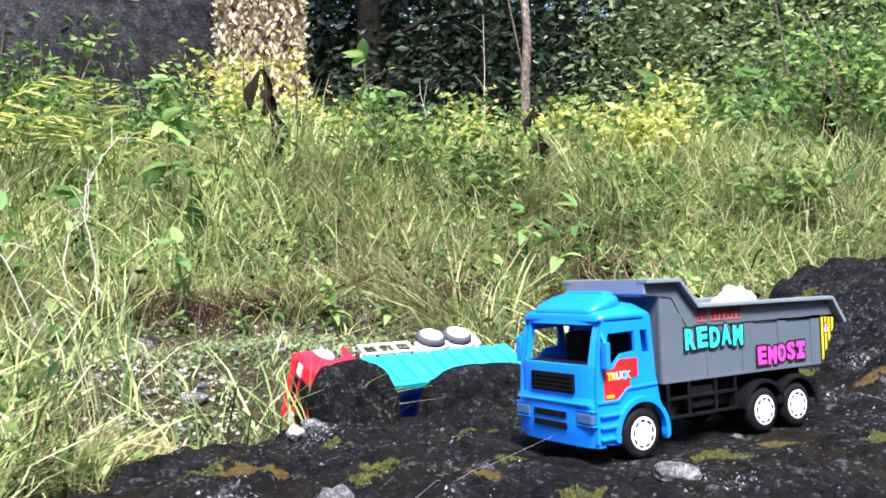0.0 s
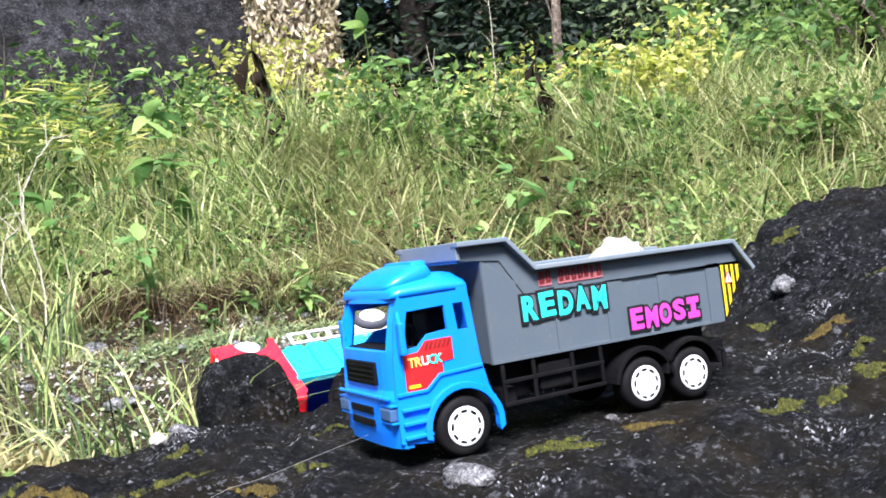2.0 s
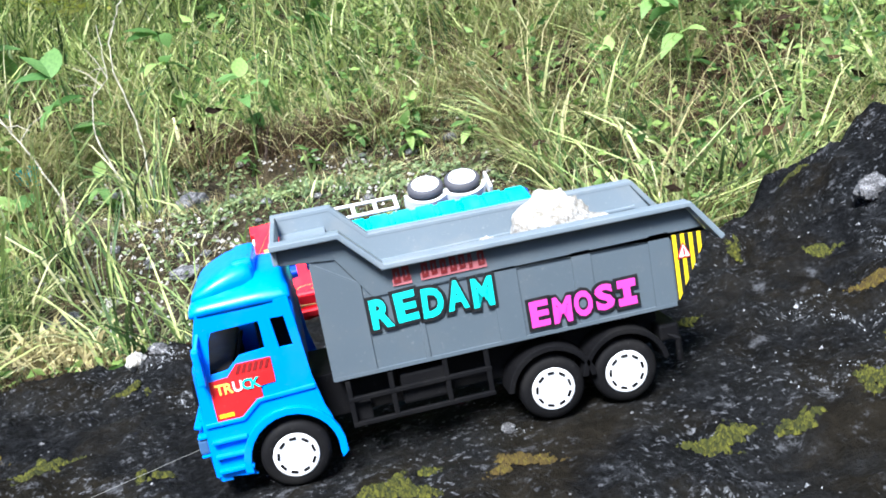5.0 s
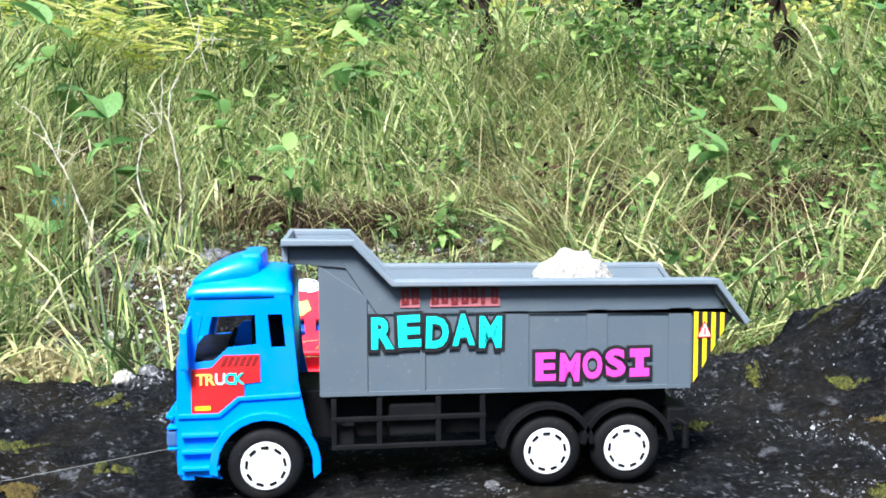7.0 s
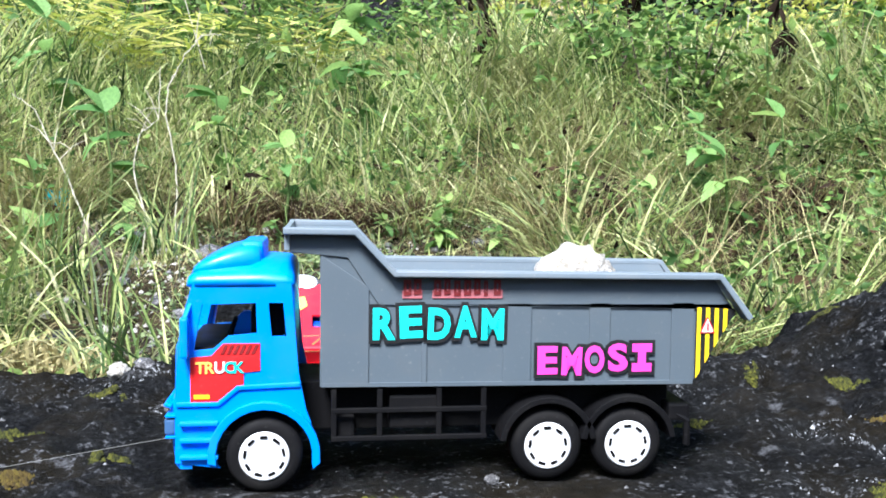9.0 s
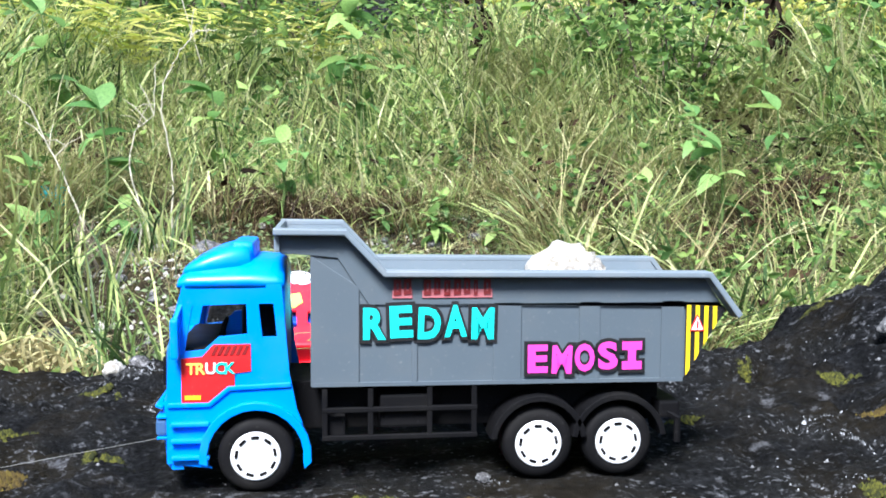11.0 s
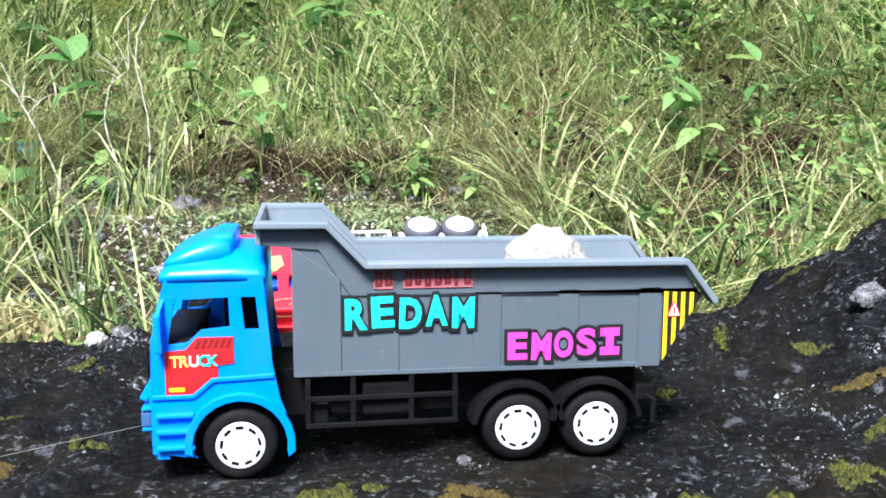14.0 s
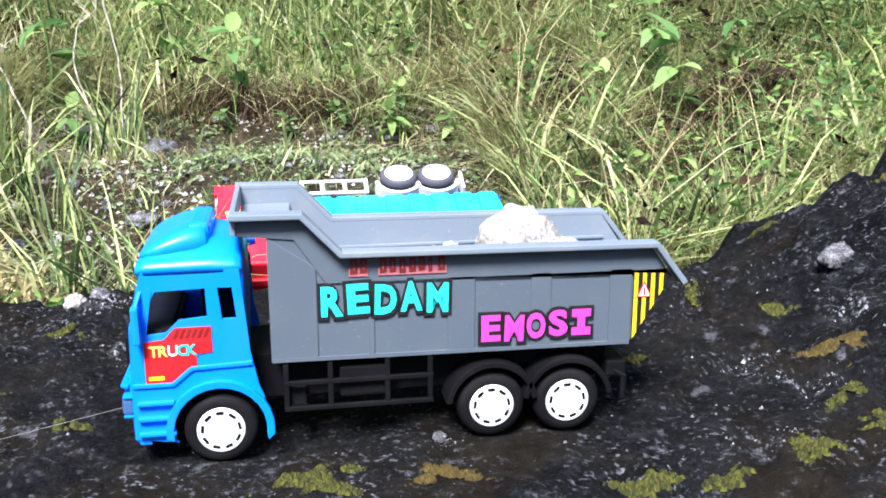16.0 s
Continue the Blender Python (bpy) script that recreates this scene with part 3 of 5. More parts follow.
# the dump bed
bed = part("dump_bed", plate([(0.096, 0.065), (0.340, 0.0635), (0.3695, 0.110), (0.353, 0.134), (0.143, 0.136), (0.1175, 0.162), (0.077, 0.162), (0.077, 0.1505), (0.096, 0.149)],
                             0.0008, 0.0040), M_GREY, truck, "grey open dump bed")
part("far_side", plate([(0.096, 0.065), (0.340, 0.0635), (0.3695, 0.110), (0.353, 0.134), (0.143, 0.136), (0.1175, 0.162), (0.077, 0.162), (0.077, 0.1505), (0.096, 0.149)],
                       0.1010, 0.1034), M_GREY_DUSTY_LIT, bed)
for ya, yb in ((-0.0004, 0.0010), (0.1032, 0.1055)):
    part("upper_band", plate([(0.1325, 0.117), (0.365, 0.1165), (0.368, 0.1120), (0.3535, 0.1325), (0.1435, 0.1345), (0.118, 0.161), (0.0775, 0.161), (0.0775, 0.150),
                              (0.113, 0.1465)], ya, yb, (), 0.0005), M_GREY, bed)
    for xa, xb in ((0.0965, 0.1265), (0.1600, 0.1635), (0.2125, 0.2310), (0.2695, 0.2835), (0.3250, 0.3405)):
        part("rib", plate([(xa, 0.0655 - 0.0060 * (xa - 0.0965)), (xb, 0.0655 - 0.0060 * (xb - 0.0965)), (xb, 0.1175 if xa > 0.1 else 0.128), (xa, 0.1175 if xa > 0.1 else 0.148)], ya, yb, (), 0.0005), M_GREY, bed)
    part("sill", plate([(0.0965, 0.0648), (0.3405, 0.0632), (0.3405, 0.0656), (0.0965, 0.0673)], ya - 0.0003, yb), M_GREY, bed)
RAIL = [(0.0735, 0.1635), (0.1180, 0.1630), (0.1425, 0.1370), (0.3550, 0.1348), (0.3765, 0.1070)]
# bright rim highlight put into the rails' paler grey
part("rim_rail", ribbon(RAIL, 0.0042, -0.0085, 0.0042), M_GREY_DUSTY_LIT, bed)
part("rim_rail", ribbon(RAIL, 0.0042, 0.1008, 0.1135), M_GREY_DUSTY_LIT, bed)
part("front_wall", box(0.0965, 0.0995, 0.0040, 0.1010, 0.065, 0.1500), M_GREY, bed)
part("canopy_front", box(0.0740, 0.0775, -0.0030, 0.1080, 0.1510, 0.1655), M_GREY_DUSTY_LIT, bed)
part("canopy_floor", box(0.0775, 0.1120, 0.0040, 0.1010, 0.1488, 0.1512), M_GREY_DUSTY_LIT, bed)
part("bed_floor", box(0.1000, 0.3420, 0.0040, 0.1010, 0.0990, 0.1015, 0), M_GREY_DUSTY_LIT, bed)
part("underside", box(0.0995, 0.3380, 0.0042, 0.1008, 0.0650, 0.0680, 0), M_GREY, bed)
part("ledge", box(0.1000, 0.3550, 0.0985, 0.1012, 0.1150, 0.1170, 0.0004), M_GREY_DUSTY_LIT, bed)
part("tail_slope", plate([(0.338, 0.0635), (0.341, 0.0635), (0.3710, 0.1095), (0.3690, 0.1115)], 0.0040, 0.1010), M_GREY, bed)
part("tail_floor", plate([(0.338, 0.0992), (0.3700, 0.1080), (0.3695, 0.1105), (0.338, 0.1016)], 0.0040, 0.1010), M_GREY_DUSTY_LIT, bed)


def serif_i(f):
    """A block capital I with broad serifs, grown by f."""
    g = f - 0.0013
    o = [(0, 0), (0.014, 0), (0.014, 0.0065), (0.0098, 0.0065), (0.0098, 0.0155), (0.014, 0.0155), (0.014, 0.022), (0, 0.022), (0, 0.0155), (0.0042, 0.0155), (0.0042, 0.0065), (0, 0.0065)]
    o = [(x + (g if x > 0.007 else -g), z + (g if z in (0.0065, 0.022) else -g)) for x, z in o]
    bm = plate([(x + g, z + g) for x, z in o], -0.0003, 0.0003)
    me = bpy.data.meshes.new("letter")
    bm.to_mesh(me)
    bm.free()
    return me, 0.014 + 2 * g, 0.022 + 2 * g


def painted(word, mat, x0, x1, z0, z1, fat, edge, bumps):
    """A word in fat hand-cut letters with a black outline, letter by letter."""
    n = len(word)
    pitch = (x1 - x0) / n
    for k, ch in enumerate(word):
        dz, tilt = bumps[k]
        for f, m, y in ((edge, M_PRINT_BLACK, -0.0007), (fat, mat, -0.0010)):
            me, w, h = serif_i(f) if ch == "I" else lettering(ch, 0.03, f, 0.0003)
            me.materials.clear()
            me.materials.append(m)
            grow = 0.0 if m is mat else 0.0046
            ob = new("letter" if m is mat else "letter_outline", me)
            ob.parent = bed
            sx, sz = (pitch * 0.84 + grow) / w, (z1 - z0 - 0.003 + grow) / h
            ob.scale = (sx, 1, sz)
            ob.rotation_euler = (0, radians(tilt), 0)
            ob.location = (x0 + pitch * k + pitch * 0.08 - grow / 2, y, z0 + 0.0015 + dz - grow / 2)


painted("REDAM", M_PRINT_CYAN, 0.1275, 0.2140, 0.0930, 0.1165, 0.0013, 0.0035, [(0, 0), (0.0008, -2), (0, 2), (0.001, -1), (-0.0006, 1)])
painted("EMOSI", M_PRINT_PINK, 0.2340, 0.3130, 0.0695, 0.0910, 0.0013, 0.0035, [(0, 0), (-0.0006, 2), (0, -2), (0.0009, -3), (0.001, 0)])
for xa, xb in ((0.1474, 0.1600), (0.1664, 0.2115)):
    part("print_ground", plate([(xa, 0.1210), (xb, 0.1208), (xb, 0.1262), (xa + 0.002, 0.1266), (xa, 0.1255)], -0.0012, -0.0006), M_PRINT_SALMON, bed, "faded salmon strip under small dark red bars")
for k, w in enumerate((0.0058, 0.0058, 0, 0.0055, 0.0050, 0.0050, 0.0055, 0.0050, 0.0030, 0.0055)):
    x = 0.1482 + k * 0.0064
    if w:
        z0 = 0.1228 + 0.0005 * math.sin(k * 2.1)
        part("print_bar", plate([(x, z0), (x + w * 0.82, z0 + 0.0003), (x + w * 0.82, z0 + 0.0098), (x, z0 + 0.0100)], -0.0018, -0.0012,
                                ([(x + w * 0.30, z0 + 0.0024), (x + w * 0.52, z0 + 0.0024), (x + w * 0.52, z0 + 0.0075), (x + w * 0.30, z0 + 0.0075)],)), M_PRINT_RED, bed)
hazard = part("hazard_panel", plate([(0.3415, 0.0660), (0.3690, 0.1125), (0.3415, 0.1145)], -0.0012, -0.0004), M_PRINT_BLACK, bed, "black and yellow striped panel")
for k in range(5):
    xa = 0.3420 + k * 0.0060
    zs = lambda x: 0.0660 + (x - 0.3415) * 1.691
    xb = xa + 0.0027
    zt = 0.1142 - 0.05 * (xa - 0.3425)
    if zs(xb) + 0.002 < zt:
        part("yellow_stripe", plate([(xa, max(zs(xa), 0.0672)), (xb, zs(xb)), (xb, zt - 0.0001), (xa, zt)], -0.0017, -0.0012), M_PRINT_YELLOW, hazard)
part("warning_triangle", plate([(0.3438, 0.0970), (0.3542, 0.0970), (0.3490, 0.1085)], -0.0022, -0.0017), M_STICKER, hazard, "white warning triangle with a red edge")
part("triangle_face", plate([(0.3450, 0.0979), (0.3530, 0.0979), (0.3490, 0.1067)], -0.0026, -0.0022), M_WHITE, hazard)
part("triangle_mark", box(0.34845, 0.34955, -0.0030, -0.0026, 0.0990, 0.1040, 0), M_STICKER, hazard)

# running gear
chassis = part("chassis", box(0.030, 0.332, 0.022, 0.082, 0.032, 0.064, 0.001), M_BLACK, truck, "black chassis")
part("fuel_tank", box(0.140, 0.172, 0.004, 0.100, 0.036, 0.058, 0.002), M_BLACK, chassis)
part("battery_box", box(0.104, 0.118, 0.006, 0.098, 0.030, 0.044, 0.002), M_BLACK, chassis)
for ya, yb in ((0.000, 0.003), (0.101, 0.104)):
    for z in (0.0295, 0.0475):
        part("side_guard_rail", box(0.103, 0.203, ya, yb, z, z + 0.0032, 0.0006), M_BLACK, chassis)
    for x in (0.103, 0.132, 0.170, 0.199):
        part("side_guard_post", box(x, x + 0.0035, ya + 0.0003, yb - 0.0003, 0.0300, 0.0630, 0.0006), M_BLACK, chassis)
    for cx in (0.2435, 0.2975):
        y0, y1 = (ya - 0.002, ya + 0.020) if ya < 0.05 else (yb - 0.020, yb + 0.002)
        part("mudguard", plate(arc(cx, 0.0235, 0.0325, 172, 8) + arc(cx, 0.0235, 0.0285, 8, 172), y0, y1, (), 0.0006), M_BLACK, chassis)
part("rear_bumper", box(0.328, 0.343, 0.008, 0.096, 0.036, 0.048, 0.002), M_BLACK, chassis)
part("tow_bar", tube([(0.334, 0.010, 0.040), (0.341, 0.008, 0.036), (0.341, 0.008, 0.020)], 0.0024), M_BLACK, chassis)
for x, yn in ((0.062, -0.0065), (0.2435, 0.001), (0.2975, 0.001)):
    part("axle", tube([(x, 0.01, 0.0235), (x, 0.095, 0.0235)], 0.003), M_BLACK, chassis)
    wheel(truck, x, yn, 0.0235, -1)
    wheel(truck, x, 0.104 - yn * 0.7, 0.0235, 1)

# stones in the bed
for i, (x, y, z, s) in enumerate(((0.278, 0.058, 0.1205, (0.030, 0.030, 0.029)), (0.300, 0.054, 0.1125, (0.024, 0.024, 0.017)), (0.263, 0.050, 0.1110, (0.018, 0.020, 0.014)),
                                  (0.318, 0.066, 0.1080, (0.012, 0.012, 0.010)), (0.222, 0.060, 0.1120, (0.015, 0.014, 0.014)), (0.207, 0.068, 0.1090, (0.012, 0.012, 0.011)))):
    st = part("stone", stone_mesh(s, 3 + i, 0.30, 4), M_PALE, None, "", True)
    st.location = (x, y, z)
    tagged(st, "white crumbly lump of limestone lying in the dump bed", "stone", "stones in the dump bed")

# the pulling line on the rock
pts = []
for k in range(30):
    u = k / 29
    x, y = 0.003 - 0.72 * u, 0.050 - 0.30 * u + 0.006 * math.sin(u * 7)
    pts.append((x, y, max(on_rock(x, y) + 0.004, 0.022 - 0.05 * u)))
line = part("fishing_line", tube(pts, 0.00016, 5), M_LINE, None)
tagged(line, "thin pale fishing line tied to the toy truck's front", "line")

# ---- the toy truck on its side ----
# built upright along x, its flank towards -y, then tipped so that the flank looks up and the roof looks at the viewer
tipped = thing("toy_cargo_truck", "red and blue plastic toy truck lying on its side", "toy truck",
               Matrix.Translation((-0.0515, 0.762, -0.028)) @ Matrix.Rotation(radians(118), 4, "X"))
CAB2 = [(0.004, 0.022), (0.024, 0.020)] + arc(0.053, 0.020, 0.024, 180, 0) + [(0.085, 0.020), (0.090, 0.135), (0.080, 0.146), (0.030, 0.142), (0.010, 0.095), (0.002, 0.060)]
for y0, y1 in ((0.0, 0.003), (0.107, 0.110)):
    part("cab_side", plate(CAB2, y0, y1, ([(0.018, 0.092), (0.048, 0.090), (0.050, 0.118), (0.034, 0.122)], [(0.062, 0.092), (0.072, 0.092), (0.072, 0.112), (0.062, 0.112)]), 0.0008), M_RED, tipped)
part("cab_sticker", plate([(0.012, 0.066), (0.052, 0.060), (0.056, 0.076), (0.046, 0.086), (0.018, 0.088)], -0.0008, -0.0001), M_STICKER_YELLOW, tipped, "yellow door sticker")
part("cab_floor", box(0.006, 0.088, 0.003, 0.107, 0.046, 0.052), M_RED, tipped)
part("cab_back", box(0.083, 0.0875, 0.003, 0.107, 0.030, 0.140), M_RED, tipped)
part("cab_roof", box(0.030, 0.084, -0.001, 0.111, 0.1400, 0.1480, 0.003), M_RED, tipped)
for k in range(3):
    part("roof_rib", box(0.036, 0.080, 0.022 + k * 0.026, 0.032 + k * 0.026, 0.1475, 0.1520, 0.0015), M_RED, tipped)
part("cab_front", plate([(0.002, 0.020), (0.006, 0.020), (0.006, 0.060), (0.013, 0.093), (0.010, 0.095), (0.001, 0.060)], 0.003, 0.107), M_RED, tipped)
part("windscreen_frame", plate([(0.010, 0.094), (0.014, 0.094), (0.033, 0.140), (0.029, 0.142)], 0.003, 0.012), M_RED, tipped)
part("front_grille", box(-0.001, 0.004, 0.022, 0.088, 0.050, 0.074, 0.001), M_BLACK, tipped, "black radiator grille")
part("front_bumper", box(-0.003, 0.006, 0.002, 0.108, 0.018, 0.034, 0.002), M_RED, tipped)
for y in (0.006, 0.086):
    part("headlight", box(-0.0015, 0.004, y, y + 0.018, 0.036, 0.047, 0.0015), M_WHITE, tipped, "white moulded headlight")
part("windscreen", plate([(0.0125, 0.095), (0.0145, 0.095), (0.0325, 0.140), (0.0305, 0.140)], 0.012, 0.098), M_DEEPBLUE, tipped, "dark blue windscreen")
part("windscreen_frame", plate([(0.010, 0.094), (0.014, 0.094), (0.033, 0.140), (0.029, 0.142)], 0.098, 0.107), M_RED, tipped)
part("cab_interior", box(0.014, 0.080, 0.010, 0.100, 0.052, 0.100, 0.003), M_DEEPBLUE, tipped, "dark blue seats and dashboard")
for o in tipped.children:
    o.data.transform(Matrix.Translation((0.051, 0, 0)) @ Matrix.Diagonal((0.74, 1, 1, 1)))
part("chassis", box(0.050, 0.325, 0.030, 0.080, 0.016, 0.040, 0.001), M_BLACK, tipped)
cargo = part("cargo_bed", plate([(0.116, 0.048), (0.322, 0.048), (0.330, 0.112), (0.116, 0.112)], 0.0005, 0.0035, (), 0.0006), M_CYAN, tipped, "blue ribbed open cargo bed")
for k in range(9):
    x = 0.119 + k * 0.0229
    part("rib", plate([(x, 0.050), (x + 0.0175, 0.050), (x + 0.0185, 0.108), (x + 0.001, 0.108)], -0.0045, 0.0006, (), 0.0012), M_CYAN, cargo)
part("bed_rail", box(0.114, 0.333, -0.003, 0.006, 0.108, 0.115, 0.001), M_CYAN, cargo)
part("far_side", box(0.116, 0.326, 0.1065, 0.110, 0.048, 0.112), M_DEEPBLUE, cargo)
part("bed_floor", box(0.116, 0.324, 0.0035, 0.1065, 0.046, 0.050), M_DEEPBLUE, cargo)
part("bed_front", box(0.114, 0.118, 0.0035, 0.1065, 0.048, 0.135), M_DEEPBLUE, cargo)
part("tailgate", box(0.320, 0.328, 0.010, 0.1065, 0.040, 0.100, 0.002), M_DEEPBLUE, cargo)
for y0, y1 in ((0.000, 0.003), (0.107, 0.110)):
    for z in (0.016, 0.036):
        part("side_guard_rail", box(0.130, 0.197, y0, y1, z, z + 0.004, 0.0008), M_WHITE, tipped, "white side guard")
    for x in (0.130, 0.150, 0.172, 0.193):
        part("side_guard_post", box(x, x + 0.004, y0 + 0.0003, y1 - 0.0003, 0.017, 0.039, 0.0008), M_WHITE, tipped)
    for cx in (0.228, 0.266):
        ya, yb = (y0 + 0.001, y0 + 0.018) if y0 < 0.05 else (y1 - 0.018, y1 - 0.001)
        part("mudguard", plate(arc(cx, 0.018, 0.0235, 175, 5) + arc(cx, 0.018, 0.0200, 5, 175), ya, yb), M_WHITE, tipped, "white mudguard")
part("mud_flap", box(0.291, 0.294, 0.002, 0.020, 0.004, 0.034), M_WHITE, tipped)
for x, near in ((0.087, 0.013), (0.228, -0.008), (0.266, -0.008)):
    wheel(tipped, x, near, 0.017, -1, 0.0185, 0.013, M_TYRE_GREY, slots=5, hub=0.76)
    wheel(tipped, x, 0.118, 0.017, 1, 0.0185, 0.013, M_TYRE_GREY, slots=5, hub=0.76)
# the flank that looks up is the truck's right one
for o in tipped.children_recursive:
    o.data.transform(Matrix.Diagonal((1.397, 1.07, 1.25, 1)) @ Matrix.Translation((0, 0.110, 0)) @ Matrix.Diagonal((1, -1, 1, 1)))
    o.data.flip_normals()


# ---- loose stones and moss on the rock ----
def loose_stone(x, y, size, seed, mat, label, sink=0.25):
    st = part("stone", stone_mesh(size, seed, 0.27, 4), mat, None, "", True)
    st.location = (x, y, on_rock(x, y) + size[2] * (1 - 2 * sink) * 0.8)
    st.rotation_euler = (0, 0, seed * 1.3)
    return tagged(st, label, "stone")


loose_stone(-0.110, 0.392, (0.015, 0.010, 0.010), 1, M_PALE, "small white stone at the edge of the rock slab")
loose_stone(-0.085, 0.400, (0.012, 0.010, 0.009), 2, M_PEBBLE, "small grey stone beside the white stone")
loose_stone(0.628, 0.202, (0.021, 0.015, 0.013), 3, M_PEBBLE, "grey speckled stone on the rock mound")
loose_stone(0.020, -0.085, (0.020, 0.016, 0.010), 4, M_PEBBLE, "flat grey stone set in the dark rock")
loose_stone(-0.245, 0.010, (0.016, 0.014, 0.011), 5, M_PEBBLE, "small grey stone on the dark rock slab")
loose_stone(0.208, 0.008, (0.007, 0.005, 0.0035), 6, M_PEBBLE, "small grey stone beside the truck")
loose_stone(-0.10, 0.82, (0.026, 0.020, 0.010), 7, M_PEBBLE, "grey stone in the gravel behind the rock")
loose_stone(-0.10, 1.10, (0.040, 0.022, 0.022), 8, M_PEBBLE, "pale grey stone among the grass")
rs = np.random.RandomState(7)
for k in range(130):
    x, y = rs.uniform(-0.40, 0.40 if k % 3 else 0.0), rs.uniform(0.50, 1.30)
    if -0.05 < x < 0.44 and y < 0.82:
        continue
    s = rs.uniform(0.005, 0.015) * (1.3 if k % 11 == 0 else 0.8)
    loose_stone(x, y, (s, s * 0.8, s * 0.6), 20 + k, M_PALE if k % 3 == 0 else M_PEBBLE, "pale gravel stone behind the rock slab")


def moss_patch(x, y, rx, ry, seed, mat, label, thin=0.0, what="moss"):
    """A low cushion of tiny tufts with a ragged outline."""
    rs = np.random.RandomState(seed)
    n = int(260000 * rx * ry * 4) + 150
    a, d = rs.uniform(0, 2 * math.pi, n), np.sqrt(rs.uniform(0, 1, n))
    rim = 0.62 + 0.22 * np.sin(a * 3 + seed) + 0.14 * np.sin(a * 7 + seed * 2) + 0.10 * np.sin(a * 13 + seed * 3)
    px, py = x + rx * d * rim * np.cos(a), y + ry * d * rim * np.sin(a)
    keep = (lumps(px, py, 170, seed % 7, 2) > -0.05 - 0.4 * (1 - d)) & (rs.uniform(0, 1, n) > d ** 3 * 0.85)
    keep &= rs.uniform(0, 1, n) > thin
    px, py, d = px[keep], py[keep], d[keep]
    n = len(px)
    pz = rock_height(px, py) + (0.0002 if thin else 0.0040) * (1 - d ** 2) - 0.0012
    h = 0.0016 * np.ones(n)
    h = h * rs.uniform(0.3, 1.4, n)
    w = rs.uniform(0.0014, 0.0030, n)
    t = rs.uniform(0, 2 * math.pi, n)
    co = np.empty((n, 5, 3))
    for k in range(4):
        co[:, k] = np.stack([px + w * np.cos(t + k * math.pi / 2), py + w * np.sin(t + k * math.pi / 2), pz - 0.0015], -1)
    co[:, 4] = np.stack([px + rs.uniform(-0.001, 0.001, n), py + rs.uniform(-0.001, 0.001, n), pz + h], -1)
    base = (np.arange(n) * 5)[:, None, None]
    tris = np.array([[0, 1, 4], [1, 2, 4], [2, 3, 4], [3, 0, 4]])[None] + base
    ob = new(what, tri_mesh(what, co.reshape(-1, 3), tris.reshape(-1, 3), mat))
    return tagged(ob, label, what, what + " on the rock")


GREEN_MOSS = ((0.123, -0.040, 0.052, 0.030), (0.331, -0.068, 0.040, 0.020), (0.384, -0.072, 0.022, 0.014), (0.452, -0.058, 0.028, 0.018), (0.530, 0.280, 0.026, 0.024), (0.553, 0.176, 0.026, 0.018),
              (0.513, -0.002, 0.026, 0.018), (0.511, -0.046, 0.024, 0.022), (0.391, 0.119, 0.022, 0.020), (-0.140, 0.130, 0.050, 0.028), (-0.190, 0.060, 0.030, 0.022), (-0.048, 0.059, 0.026, 0.016),
              (-0.099, 0.306, 0.026, 0.018), (0.246, 0.030, 0.022, 0.014), (-0.263, 0.250, 0.040, 0.022), (-0.28, 0.05, 0.026, 0.016), (0.62, 0.33, 0.022, 0.016),
              (-0.08, -0.08, 0.05, 0.022), (0.05, 0.25, 0.04, 0.02), (0.36, 0.24, 0.05, 0.03), (0.68, 0.10, 0.03, 0.02), (0.78, 0.33, 0.04, 0.03))
for k, (x, y, rx, ry) in enumerate(GREEN_MOSS):
    moss_patch(x, y, rx, ry, 11 + k, M_MOSS, "yellow-green moss cushion growing on the dark rock")
for k, (x, y, rx, ry) in enumerate(((0.548, 0.068, 0.044, 0.034), (-0.235, 0.205, 0.055, 0.040), (0.203, -0.047, 0.036, 0.024), (-0.1, 0.02, 0.03, 0.02), (0.62, -0.02, 0.03, 0.03))):
    moss_patch(x, y, rx, ry, 51 + k, M_MOSS_BROWN, "rusty brown moss patch on the dark rock")


for k, (x, y, rx, ry) in enumerate(((-0.076, 0.381, 0.07, 0.06), (-0.05, 0.27, 0.06, 0.05), (-0.12, 0.33, 0.05, 0.05), (-0.02, 0.20, 0.05, 0.05), (0.474, 0.076, 0.05, 0.05), (0.50, 0.03, 0.05, 0.04),
                                    (0.21, 0.004, 0.04, 0.02), (0.42, -0.04, 0.05, 0.03), (0.60, 0.12, 0.05, 0.05), (-0.30, 0.12, 0.07, 0.06), (-0.18, -0.06, 0.07, 0.05), (0.05, -0.12, 0.06, 0.04),
                                    (0.30, -0.14, 0.07, 0.04), (-0.42, 0.02, 0.08, 0.06), (0.42, 0.20, 0.04, 0.03))):
    moss_patch(x, y, rx, ry, 71 + k, M_LICHEN, "crumbly pale grey lichen crust on the dark rock", 0.80, "lichen")

# pale chips and shreds strewn over the rock
rs = np.random.RandomState(88)
n = 420
cx, cy = rs.uniform(-0.75, 1.0, n), rs.uniform(-0.28, 0.42, n)
keep = cy < rock_edge(cx) - 0.06
cx, cy = cx[keep], cy[keep]
n = len(cx)
s0, t0 = rs.uniform(0.0006, 0.0014, n) * rs.choice([1, 1, 1, 2.0], n), rs.uniform(0, 6.28, n)
cz = rock_height(cx, cy)
chip = np.empty((n, 5, 3))
